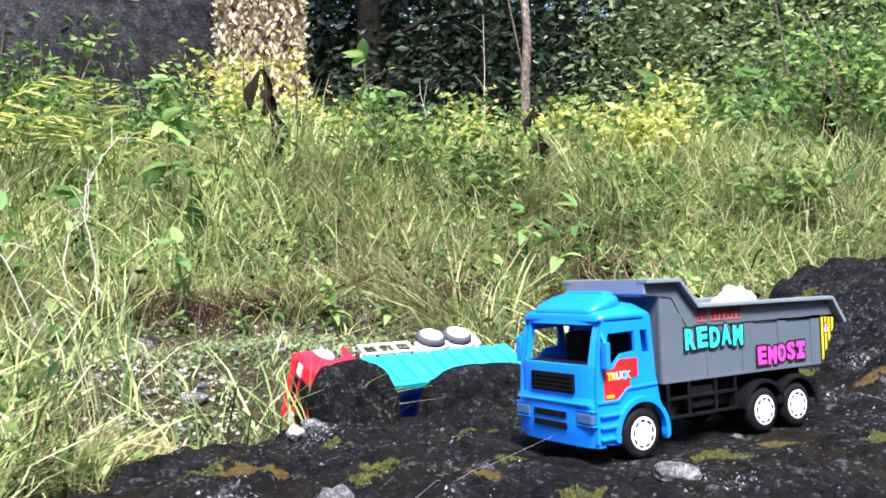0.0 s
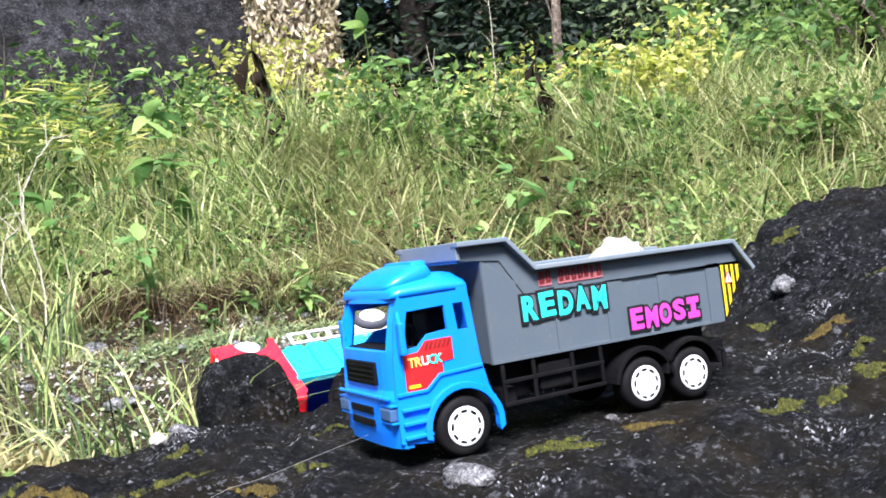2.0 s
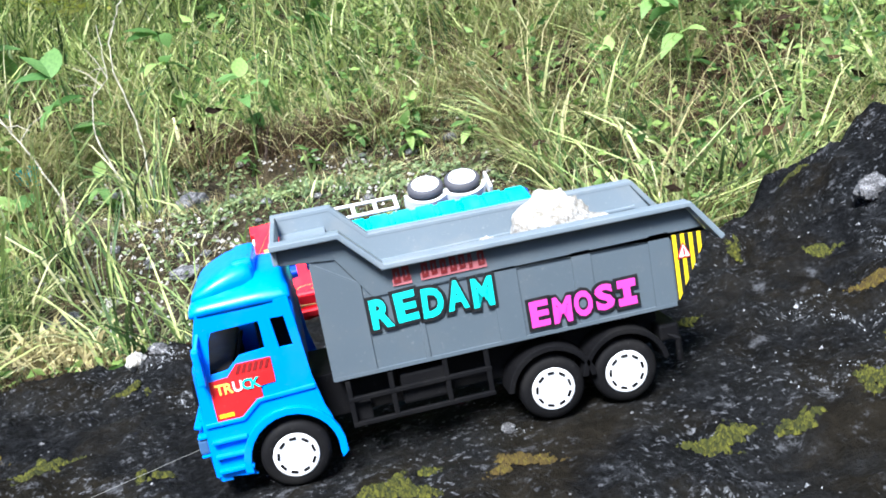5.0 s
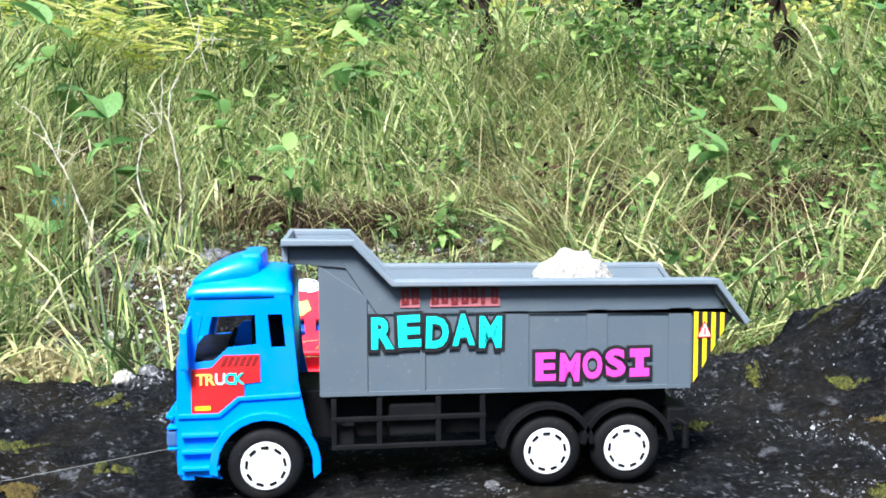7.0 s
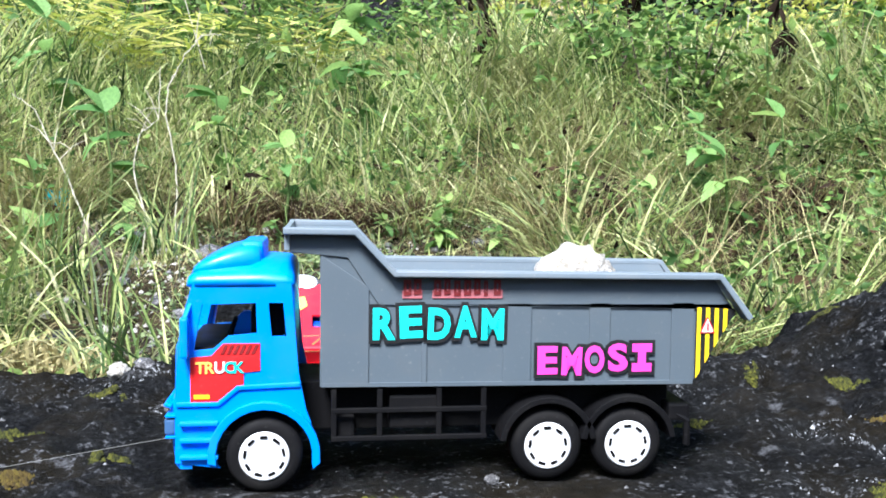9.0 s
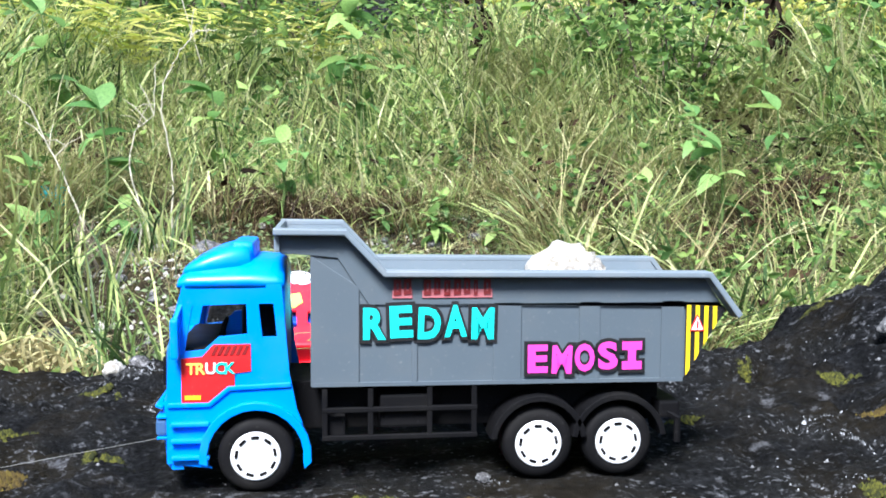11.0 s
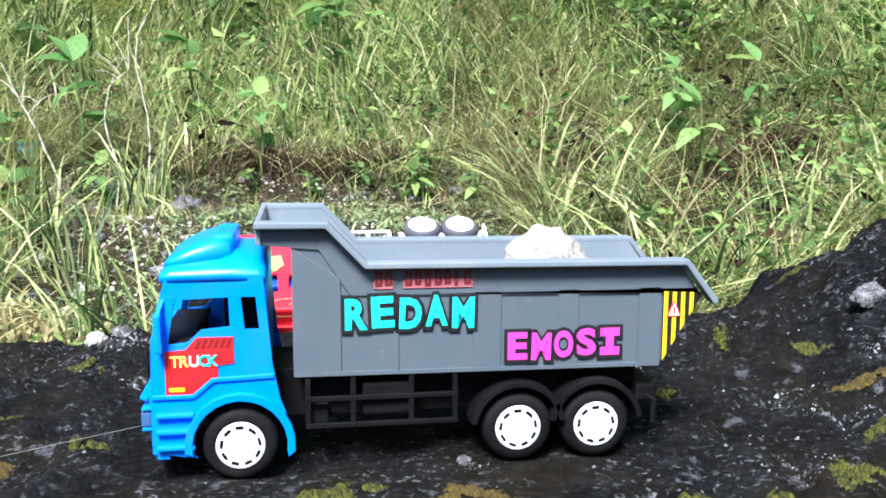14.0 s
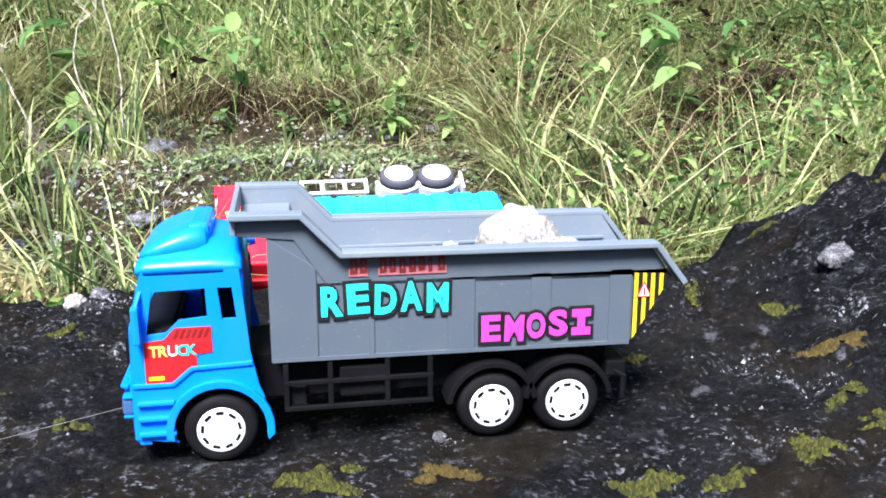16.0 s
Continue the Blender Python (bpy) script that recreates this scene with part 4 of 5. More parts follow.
for k in range(4):
    e = s0 * rs.uniform(0.6, 1.4, n)
    chip[:, k] = np.stack([cx + e * np.cos(t0 + k * 1.57), cy + 0.7 * e * np.sin(t0 + k * 1.57), cz - 0.0004], -1)
chip[:, 4] = np.stack([cx, cy, cz + s0 * 0.9], -1)
tris = np.array([[0, 1, 4], [1, 2, 4], [2, 3, 4], [3, 0, 4]])[None] + (np.arange(n) * 5)[:, None, None]
tagged(new("rock_chips", tri_mesh("rock_chips", chip.reshape(-1, 3), tris.reshape(-1, 3), M_PEBBLE)), "pale stone chips strewn over the dark rock", "gravel", kind="stuff")


# ---- grass ----
def blades(name, px, py, h, w, lean, mat, label, seed, droop=0.6, heading=None):
    rs = np.random.RandomState(seed)
    n = len(px)
    pz = ground_height(px, py) - 0.01
    a = rs.uniform(0, 2 * math.pi, n) if heading is None else heading
    face = rs.uniform(0, 2 * math.pi, n)
    lean = lean * rs.uniform(0.2, 1.5, n)
    levels = np.array([0.0, 0.4, 0.75, 1.0])
    wid = np.array([0.8, 1.0, 0.7, 0.0])
    co = np.empty((n, 7, 3))
    k = 0
    for li, (u, ww) in enumerate(zip(levels, wid)):
        out = h * lean * (u ** 1.8)
        up = h * (u - droop * lean * u ** 3 * 0.55)
        cx, cy, cz = px + np.cos(a) * out, py + np.sin(a) * out, pz + up
        if li < 3:
            co[:, k] = np.stack([cx - np.cos(face) * w * ww / 2, cy - np.sin(face) * w * ww / 2, cz], -1)
            co[:, k + 1] = np.stack([cx + np.cos(face) * w * ww / 2, cy + np.sin(face) * w * ww / 2, cz], -1)
            k += 2
        else:
            co[:, 6] = np.stack([cx, cy, cz], -1)
    tris = np.array([[0, 1, 3], [0, 3, 2], [2, 3, 5], [2, 5, 4], [4, 5, 6]])[None] + (np.arange(n) * 7)[:, None, None]
    ob = new(name, tri_mesh(name, co.reshape(-1, 3), tris.reshape(-1, 3), mat))
    return tagged(ob, label, "grass", kind="stuff")


def wedge(n, r0, r1, a0, a1, seed, power=1.0):
    """Places in the fan of ground before the rock, in compass degrees from the y axis."""
    rs = np.random.RandomState(seed)
    r = r0 + (r1 - r0) * rs.uniform(0, 1, n) ** power
    a = np.radians(rs.uniform(a0, a1, n))
    return 0.1 + r * np.sin(a), -0.6 + r * np.cos(a)


def open_ground(px, py, margin=0.03):
    free = (py > rock_edge(px) + margin + 0.11 * smooth01((px - 0.40) / 0.08) * smooth01((1.05 - px) / 0.2)) & ~((px > -0.03) & (px < 0.43) & (py > 0.44) & (py < 0.80))
    shelf = (px > -0.36 - 0.05 * np.sin(py * 23)) & (px < 0.48) & (py < 1.30 + 0.06 * np.sin(px * 17) - 0.5 * np.clip(np.abs(px - 0.03) - 0.3, 0, 1))
    return free, shelf


def clumped(px, py, scale, seed, level):
    return lumps(px, py, scale, seed, 3) > level


# worn places in the grass, x, y and half widths, where brown dead stems show
WORN = [(0.60, 0.76, 0.15, 0.16), (0.78, 0.78, 0.15, 0.12), (-0.03, 1.32, 0.13, 0.07), (0.46, 1.52, 0.10, 0.14), (0.80, 0.96, 0.12, 0.09), (0.96, 1.03, 0.08, 0.07), (0.62, 1.12, 0.09, 0.06), (0.22, 1.32, 0.10, 0.06), (-0.42, 1.55, 0.12, 0.10)]


def worn(px, py):
    d = np.full(len(px), 9.0)
    for x, y, rx, ry in WORN:
        d = np.minimum(d, np.hypot((px - x) / rx, (py - y) / ry))
    return d + 0.35 * lumps(px, py, 30, 6, 3)


def gaps(px, py):
    """True where the growth stands; bare dark hollows between."""
    return lumps(px, py, 15, 8, 3) > -0.36


def sow(name, n, r0, r1, a0, a1, h, w, lean, mat, label, seed, shelf_share=0.06, level=-9.0, scale=9, power=1.0, margin=0.03):
    px, py = wedge(n, r0, r1, a0, a1, seed, power)
    rs = np.random.RandomState(seed + 1)
    free, shelf = open_ground(px, py, margin)
    keep = free & (~shelf | (rs.uniform(0, 1, n) < shelf_share)) & gaps(px, py) & clumped(px, py, scale, seed % 5, level) & (rs.uniform(0, 1, n) < np.clip(worn(px, py) - 0.35, 0.10, 1))
    px, py = px[keep], py[keep]
    m = len(px)
    hh = rs.uniform(h[0], h[1], m) * (0.8 + 0.35 * lumps(px, py, 6, 3))
    _, sh = open_ground(px, py)
    hh = np.where(sh, hh * 0.45, hh)
    ww = rs.uniform(w[0], w[1], m)
    return blades(name, px, py, hh, ww, lean, mat, label, seed + 2)


sow("grass", 72000, 1.0, 2.3, -50, 80, (0.06, 0.19), (0.0018, 0.0046), 0.85, M_GRASS, "long tangled green and yellow-green grass on the bank", 101, 0.06, -0.22, 18)
sow("grass", 42000, 1.0, 2.5, -50, 80, (0.05, 0.15), (0.0014, 0.0030), 1.35, M_GRASS, "bent and fallen grass blades on the bank", 108, 0.06)
sow("grass", 80000, 2.2, 4.8, -40, 82, (0.14, 0.34), (0.0035, 0.008), 0.75, M_GRASS, "long green grass further up the bank", 102, 0.05, -0.3, 9)
sow("dry_grass", 60000, 1.0, 2.5, -50, 80, (0.04, 0.17), (0.0010, 0.0026), 1.1, M_GRASS_DRY, "dry straw-coloured grass among the green", 103, 0.06)
sow("grass", 8000, 1.05, 2.6, -50, 80, (0.14, 0.30), (0.0040, 0.0075), 1.05, M_GRASS, "broad arching grass blades", 104, 0.01)
sow("dry_grass", 3600, 1.1, 3.0, -40, 80, (0.22, 0.44), (0.0010, 0.0022), 0.55, M_STRAW, "thin straw stalks standing in the grass", 105, 0.0)
sow("grass", 11000, 0.7, 1.6, -60, 20, (0.06, 0.16), (0.0018, 0.0040), 0.95, M_GRASS, "grass hanging over the rock's edge", 106, 0.03)
sow("low_weeds", 16000, 0.95, 1.95, -25, 35, (0.03, 0.10), (0.003, 0.009), 0.9, M_LEAF_PALE, "low green weeds on the gravel", 107, 1.0, 0.05, 14)
sow("ground_moss", 26000, 0.95, 2.0, -25, 35, (0.015, 0.045), (0.003, 0.008), 1.5, M_GRASS, "short yellow-green moss and seedlings on the gravel", 116, 1.0, -0.05, 11)
sow("dry_grass", 26000, 1.62, 2.0, -16, 22, (0.03, 0.13), (0.0008, 0.0020), 1.4, M_GRASS_DRY, "matted brown dead grass at the foot of the bank", 110, 0.2)
sow("dry_grass", 4500, 1.5, 2.2, -26, -6, (0.06, 0.20), (0.0012, 0.0026), 0.9, M_STRAW, "pale straw at the foot of the bank", 111, 0.2)
# bright sun patch of the clearing painted with extra pale straw blades
sow("dry_grass", 7000, 2.75, 3.7, 4, 26, (0.18, 0.34), (0.0025, 0.0060), 0.7, M_STRAW, "grass with the clearing's sunlight put into its pale yellow", 112)
sow("grass", 26000, 1.6, 2.5, -45, 60, (0.08, 0.22), (0.0012, 0.0034), 2.0, M_GRASS, "arching and fallen grass blades in a tangle", 117, 0.05)
sow("dry_grass", 12000, 1.6, 2.4, -45, 20, (0.08, 0.22), (0.0010, 0.0026), 2.1, M_STRAW, "fallen yellow straw in the grass", 118, 0.05)
rs_worn = np.random.RandomState(77)
spots_x = np.concatenate([rs_worn.normal(x, rx * 0.6, 1500) for x, y, rx, ry in WORN])
spots_y = np.concatenate([rs_worn.normal(y, ry * 0.6, 1500) for x, y, rx, ry in WORN])
blades("dead_stems", spots_x, spots_y, rs_worn.uniform(0.03, 0.13, len(spots_x)), rs_worn.uniform(0.0010, 0.0024, len(spots_x)), 1.1,
       M_DEAD_STEM, "tangled reddish-brown dead stems in worn places of the grass", 131)
far_x, far_y = wedge(60000, 1.95, 7.5, 82, 320, 109, 0.6)
rs_far = np.random.RandomState(113)
blades("grass", far_x, far_y, rs_far.uniform(0.12, 0.30, 60000), rs_far.uniform(0.006, 0.014, 60000), 0.8, M_GRASS, "grass round the rock", 114)


def tuft(x, y, n, spread, h, w, seed, mat=M_GRASS, lean=0.7, label="tuft of long green grass"):
    rs = np.random.RandomState(seed)
    px, py = x + rs.normal(0, spread, n), y + rs.normal(0, spread, n)
    ob = blades("grass_tuft", px, py, rs.uniform(h * 0.5, h, n), rs.uniform(w * 0.5, w, n), lean, mat, label, seed)
    return ob


for k, (x, y, n, sp, h) in enumerate(((-0.15, 0.60, 20, 0.022, 0.25), (-0.10, 0.555, 26, 0.018, 0.25), (-0.03, 0.535, 60, 0.024, 0.24), (-0.36, 0.70, 30, 0.03, 0.14),
                                      (-0.17, 1.08, 40, 0.022, 0.26), (-0.36, 1.12, 50, 0.03, 0.26), (0.70, 1.05, 22, 0.03, 0.18), (0.84, 0.86, 22, 0.03, 0.14),
                                      (0.55, 1.15, 30, 0.03, 0.20), (0.95, 0.90, 26, 0.04, 0.18), (-0.36, 0.92, 45, 0.03, 0.27), (-0.29, 0.86, 34, 0.025, 0.25), (-0.21, 0.80, 22, 0.02, 0.22), (-0.34, 0.74, 40, 0.03, 0.20))):
    tuft(x, y, n, sp, h, 0.0048, 900 + k)
# rusty litter and dead stalks along the slab's back edge
rs_lit = np.random.RandomState(78)
lit_x, lit_y = rs_lit.uniform(-0.50, 0.06, 2600), rs_lit.normal(0.54, 0.045, 2600)
ok = lit_y > rock_edge(lit_x) + 0.01
blades("leaf_litter", lit_x[ok], lit_y[ok], rs_lit.uniform(0.012, 0.05, ok.sum()), rs_lit.uniform(0.001, 0.004, ok.sum()), 1.5, M_DEAD_STEM, "rusty dead stalks and litter along the rock", 132)
lit_x, lit_y = rs_lit.normal(-0.27, 0.07, 260), rs_lit.normal(0.62, 0.035, 260)
blades("dry_tuft", lit_x, lit_y, rs_lit.uniform(0.03, 0.08, 260), rs_lit.uniform(0.003, 0.008, 260), 1.0, M_STRAW, "withered straw-coloured grass tuft by the rock", 133)
sow("grass", 30000, 2.0, 3.4, -40, 60, (0.14, 0.34), (0.0014, 0.0042), 0.8, M_GRASS, "tall green grass on the upper bank", 115, 0.05, -0.25, 10)

# ---- leafy plants ----
def leaf_cloud(px, py, pz, size, mat, name, seed, flat=0.5):
    """Many folded leaves, each two triangles."""
    rs = np.random.RandomState(seed)
    n = len(px)
    d = rs.normal(0, 1, (n, 3))
    d[:, 2] *= flat
    d /= np.linalg.norm(d, axis=1)[:, None]
    s = rs.normal(0, 1, (n, 3))
    s -= d * (s * d).sum(1)[:, None]
    s /= np.linalg.norm(s, axis=1)[:, None]
    nrm = np.cross(d, s)
    L = (size * rs.uniform(0.6, 1.35, n))[:, None]
    p = np.stack([px, py, pz], -1)
    co = np.stack([p, p + d * L * 0.5 + s * L * 0.24 + nrm * L * 0.08, p + d * L - nrm * L * 0.1, p + d * L * 0.5 - s * L * 0.24 + nrm * L * 0.08], 1)
    tris = np.array([[0, 1, 2], [0, 2, 3]])[None] + (np.arange(n) * 4)[:, None, None]
    return tri_mesh(name, co.reshape(-1, 3), tris.reshape(-1, 3), mat)


def shrub(x, y, height, spread, leaves, size, mat, seed, label):
    rs = np.random.RandomState(seed)
    z = on_rock(x, y)
    root = thing("shrub", label, "shrub", Matrix.Translation((x, y, z - 0.01)), "shrubs on the bank")
    P = []
    for k in range(9):
        a, out = rs.uniform(0, 2 * math.pi), spread * rs.uniform(0.2, 1.0)
        top = Vector((math.cos(a) * out, math.sin(a) * out, height * rs.uniform(0.55, 1.05)))
        mid = top * 0.5 + Vector((rs.uniform(-1, 1), rs.uniform(-1, 1), 0.4)) * spread * 0.18
        path = [Vector((0, 0, 0)), mid, top]
        part("stem", tube(path, [0.005 * height / 0.4, 0.0035 * height / 0.4, 0.001], 4), M_BARK, root)
        for _ in range(leaves // 9):
            u = rs.uniform(0.25, 1.0)
            q = path[0].lerp(mid, u * 2) if u < 0.5 else mid.lerp(top, u * 2 - 1)
            P.append(q + Vector(rs.normal(0, spread * 0.15, 3)))
    P = np.array([p[:] for p in P])
    ob = new("leaves", leaf_cloud(P[:, 0], P[:, 1], np.maximum(P[:, 2], 0.0), size, mat, "leaves", seed))
    ob.parent = root
    return root


def bearing(az, r, ex=-0.35, ey=-0.63):
    return ex + r * math.sin(radians(az)), ey + r * math.cos(radians(az))


def weed_leaves(n, r0, r1, size, top, mat, label, seed, level):
    px, py = wedge(n, r0, r1, -45, 80, seed)
    free, shelf = open_ground(px, py)
    rs = np.random.RandomState(seed)
    keep = free & (~shelf | (rs.uniform(0, 1, n) < 0.15)) & gaps(px, py) & clumped(px, py, 13, seed % 4, level)
    px, py, shelf = px[keep], py[keep], shelf[keep]
    pz = ground_height(px, py) + np.where(shelf, 0.2, 1.0) * top * rs.uniform(0.05, 1, len(px)) ** 1.3
    ob = new("weed_leaves", leaf_cloud(px, py, pz, size, mat, "weed_leaves", seed + 1))
    return tagged(ob, label, "weeds", kind="stuff")


weed_leaves(24000, 1.0, 2.5, 0.020, 0.17, M_LEAF, "small green weed leaves among the grass", 801, -0.1)
weed_leaves(26000, 2.3, 4.8, 0.034, 0.34, M_LEAF, "green weed leaves up the bank", 802, -0.2)
weed_leaves(9000, 1.05, 2.6, 0.024, 0.12, M_DEAD, "withered brown leaves low in the grass", 803, 0.0)
weed_leaves(4000, 2.6, 4.4, 0.036, 0.34, M_LEAF_YELLOW_SUNLIT, "yellowing leaves among the grass", 804, 0.15)

# seedlings, moss and pale gravel on the bare shelf behind the slab
rs = np.random.RandomState(19)
sx, sy = rs.uniform(-0.46, 0.52, 16000), rs.uniform(0.52, 1.40, 16000)
ok = (lumps(sx, sy, 22, 2, 3) > 0.0) & open_ground(sx, sy)[0] & (rs.uniform(0, 1, 16000) < np.clip(0.45 + 1.2 * (sx + 0.15), 0.25, 0.9))
sx, sy = sx[ok], sy[ok]
cover = new("seedlings", leaf_cloud(sx, sy, ground_height(sx, sy) + rs.uniform(0.0, 0.016, len(sx)), 0.011, M_LEAF_PALE, "seedlings", 820, 0.35))
tagged(cover, "small green seedlings and moss covering the gravel", "weeds", kind="stuff")
gx, gy = rs.uniform(-0.46, 0.50, 2600), rs.uniform(0.50, 1.38, 2600)
ok = open_ground(gx, gy)[0] & (lumps(gx, gy, 15, 4, 3) > -0.1)
gx, gy = gx[ok], gy[ok]
n = len(gx)
gs, ga, gz = rs.uniform(0.002, 0.0062, n), rs.uniform(0, 6.28, n), ground_height(gx, gy)
bits = np.empty((n, 5, 3))
for k in range(4):
    e = gs * rs.uniform(0.6, 1.4, n)
    bits[:, k] = np.stack([gx + e * np.cos(ga + k * 1.57), gy + 0.8 * e * np.sin(ga + k * 1.57), gz - 0.001], -1)
bits[:, 4] = np.stack([gx + gs * 0.2, gy, gz + gs * 0.8], -1)
tris = np.array([[0, 1, 4], [1, 2, 4], [2, 3, 4], [3, 0, 4]])[None] + (np.arange(n) * 5)[:, None, None]
tagged(new("gravel", tri_mesh("gravel", bits.reshape(-1, 3), tris.reshape(-1, 3), M_PALE)), "pale gravel strewn over the shelf behind the slab", "gravel", kind="stuff")

rs = np.random.RandomState(21)
for k in range(84):
    az, r = rs.uniform(-24, 70), rs.uniform(2.3, 4.9)
    if az < 20 and r < 3.1:
        r += 0.9
    x, y = bearing(az, r)
    # sunlit sector painted by giving most shrubs here the pale yellow leaf
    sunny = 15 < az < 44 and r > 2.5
    mat = M_LEAF_YELLOW_SUNLIT if (sunny and k % 4) else M_LEAF
    h = rs.uniform(0.30, 0.50) * (1.0 if az > 22 else 1.3) * (r / 3.3) ** 0.6
    if az > 52:
        h *= 1.5
    elif az > 25:
        h *= 0.85
    shrub(x, y, h, h * 0.55, 620, 0.018 + 0.005 * r, mat, 300 + k, "shrub on the bank with sunlight put into its yellow-green leaves" if mat is M_LEAF_YELLOW_SUNLIT else "leafy green shrub on the bank")

LEAF_SHAPE = [(0, 0), (0.16, 0.10), (0.27, 0.30), (0.26, 0.52), (0.15, 0.78), (0, 1.0)]


def leaf_mesh(name, length, width, mat, curl=0.25):
    """A broad pointed leaf with a folded midrib, growing along y."""
    bm = bmesh.new()
    mids, lefts, rights = [], [], []
    for w, u in LEAF_SHAPE:
        z = curl * length * (u - u * u * 1.5)
        mids.append(bm.verts.new((0, u * length, z)))
        if 0 < u < 1:
            lefts.append(bm.verts.new((-w * width * 1.9, u * length, z + w * width * 0.5)))
            rights.append(bm.verts.new((w * width * 1.9, u * length, z + w * width * 0.5)))
    for side in (lefts, rights):
        bm.faces.new((mids[0], mids[1], side[0]))
        for k in range(len(side) - 1):
            bm.faces.new((mids[k + 1], mids[k + 2], side[k + 1], side[k]))
        bm.faces.new((mids[-2], mids[-1], side[-1]))
    bmesh.ops.recalc_face_normals(bm, faces=bm.faces)
    me = bpy.data.meshes.new(name)
    bm.to_mesh(me)
    bm.free()
    return finish(me, mat, True)


LEAVES = [leaf_mesh("leaf", 0.10, w, M_LEAF_BRIGHT, c) for c, w in ((0.15, 0.050), (0.35, 0.040), (0.25, 0.060))]


def broadleaf(x, y, height, leaf, count, seed, label="broad-leaved weed with bright green pointed leaves", tiers=3, lean=(0, 0)):
    rs = np.random.RandomState(seed)
    root = thing("broadleaf_plant", label, "plant", Matrix.Translation((x, y, on_rock(x, y) - 0.01)), "broad-leaved weeds")
    top = Vector((lean[0], lean[1], height))
    part("stem", tube([(0, 0, 0), top * 0.5 + Vector((0.01, 0, 0)), top], [0.004, 0.003, 0.0015], 5), M_FERN, root)
    for k in range(count):
        t = k % tiers
        u = 1.0 - 0.24 * t
        ob = new("leaf", LEAVES[k % 3])
        ob.parent = root
        ob.location = top * u
        ob.rotation_euler = (radians(rs.uniform(-20, 52) - 18 * t), radians(rs.uniform(-25, 25)), k * 2.4 + rs.uniform(-0.3, 0.3))
        ob.scale = (leaf / 0.10 * rs.uniform(0.7, 1.15),) * 3
    return root


for k, (az, r, h, leaf, n) in enumerate(((12, 2.5, 0.46, 0.10, 13), (13, 2.4, 0.32, 0.08, 8), (6, 2.1, 0.26, 0.07, 8), (25, 3.0, 0.48, 0.09, 12), (27.5, 2.9, 0.34, 0.09, 8),
                                         (33.5, 2.1, 0.20, 0.07, 7), (1, 1.9, 0.22, 0.08, 8), (44, 3.3, 0.40, 0.10, 9), (50, 3.0, 0.36, 0.10, 8), (-4, 2.2, 0.30, 0.09, 7))):
    x, y = bearing(az, r)
    broadleaf(x, y, h, leaf, n, 400 + k)
for k, (x, y, h, leaf, n) in enumerate(((0.795, 0.973, 0.19, 0.075, 7), (0.97, 1.11, 0.19, 0.055, 6), (0.02, 1.27, 0.17, 0.055, 8), (0.06, 1.42, 0.20, 0.05, 6), (0.31, 1.15, 0.07, 0.045, 13),
                                        (0.34, 1.22, 0.08, 0.040, 12), (1.15, 1.24, 0.26, 0.06, 7), (0.61, 1.66, 0.32, 0.06, 7), (-0.296, 1.18, 0.23, 0.035, 3), (-0.37, 1.02, 0.09, 0.060, 9),
                                        (-0.40, 1.10, 0.15, 0.055, 7), (0.70, 1.07, 0.11, 0.04, 8), (0.006, 1.20, 0.05, 0.035, 6), (1.27, 1.29, 0.28, 0.06, 6), (-0.25, 1.12, 0.08, 0.045, 6), (1.05, 1.35, 0.28, 0.05, 6),
                                        (0.22, 1.24, 0.05, 0.035, 9), (0.12, 1.18, 0.05, 0.035, 8), (0.42, 1.10, 0.06, 0.04, 9))):
    broadleaf(x, y, h, leaf, n, 430 + k)


def fern(x, y, fronds, length, seed, mat=M_FERN, label="grey-green fern with arching feathery fronds", steep=1.0):
    rs = np.random.RandomState(seed)
    root = thing("fern", label, "fern", Matrix.Translation((x, y, on_rock(x, y))), "ferns")
    for f in range(fronds):
        a, L, rise = rs.uniform(0, 2 * math.pi), length * rs.uniform(0.7, 1.1), rs.uniform(0.5, 0.9) * steep
        bm = bmesh.new()
        n = 18
        pts = []
        for k in range(n + 1):
            u = k / n
            pts.append(Vector((math.cos(a) * L * u * 0.8, math.sin(a) * L * u * 0.8, L * (rise * u - 0.62 * rise * u * u))))
        tube(pts[::3], 0.0012, 4, bm)
        side = Vector((-math.sin(a), math.cos(a), 0))
        for k in range(3, n):
            u = k / n
            wl = L * 0.20 * math.sin(math.pi * (0.12 + 0.86 * u)) + 0.004
            fw = (pts[min(k + 1, n)] - pts[k]).normalized()
            for s in (-1, 1):
                tip = pts[k] + side * s * wl * rs.uniform(0.8, 1.1) + fw * wl * rs.uniform(0.25, 0.65) + Vector((0, 0, wl * rs.uniform(-0.5, 0.15)))
                q = fw * L * 0.014
                vs = [bm.verts.new(pts[k] - q), bm.verts.new((pts[k] + tip) / 2 + q * 0.9), bm.verts.new(tip), bm.verts.new((pts[k] + tip) / 2 - q * 0.9)]
                bm.faces.new(vs)
        part("frond", bm, mat, root)
    return root


for k, (az, r, nf, L) in enumerate(((36.5, 2.35, 9, 0.34), (34, 2.2, 6, 0.26), (30.5, 2.1, 6, 0.24), (55, 2.3, 8, 0.32), (-10, 2.4, 7, 0.3))):
    fern(*bearing(az, r), nf, L, 500 + k)
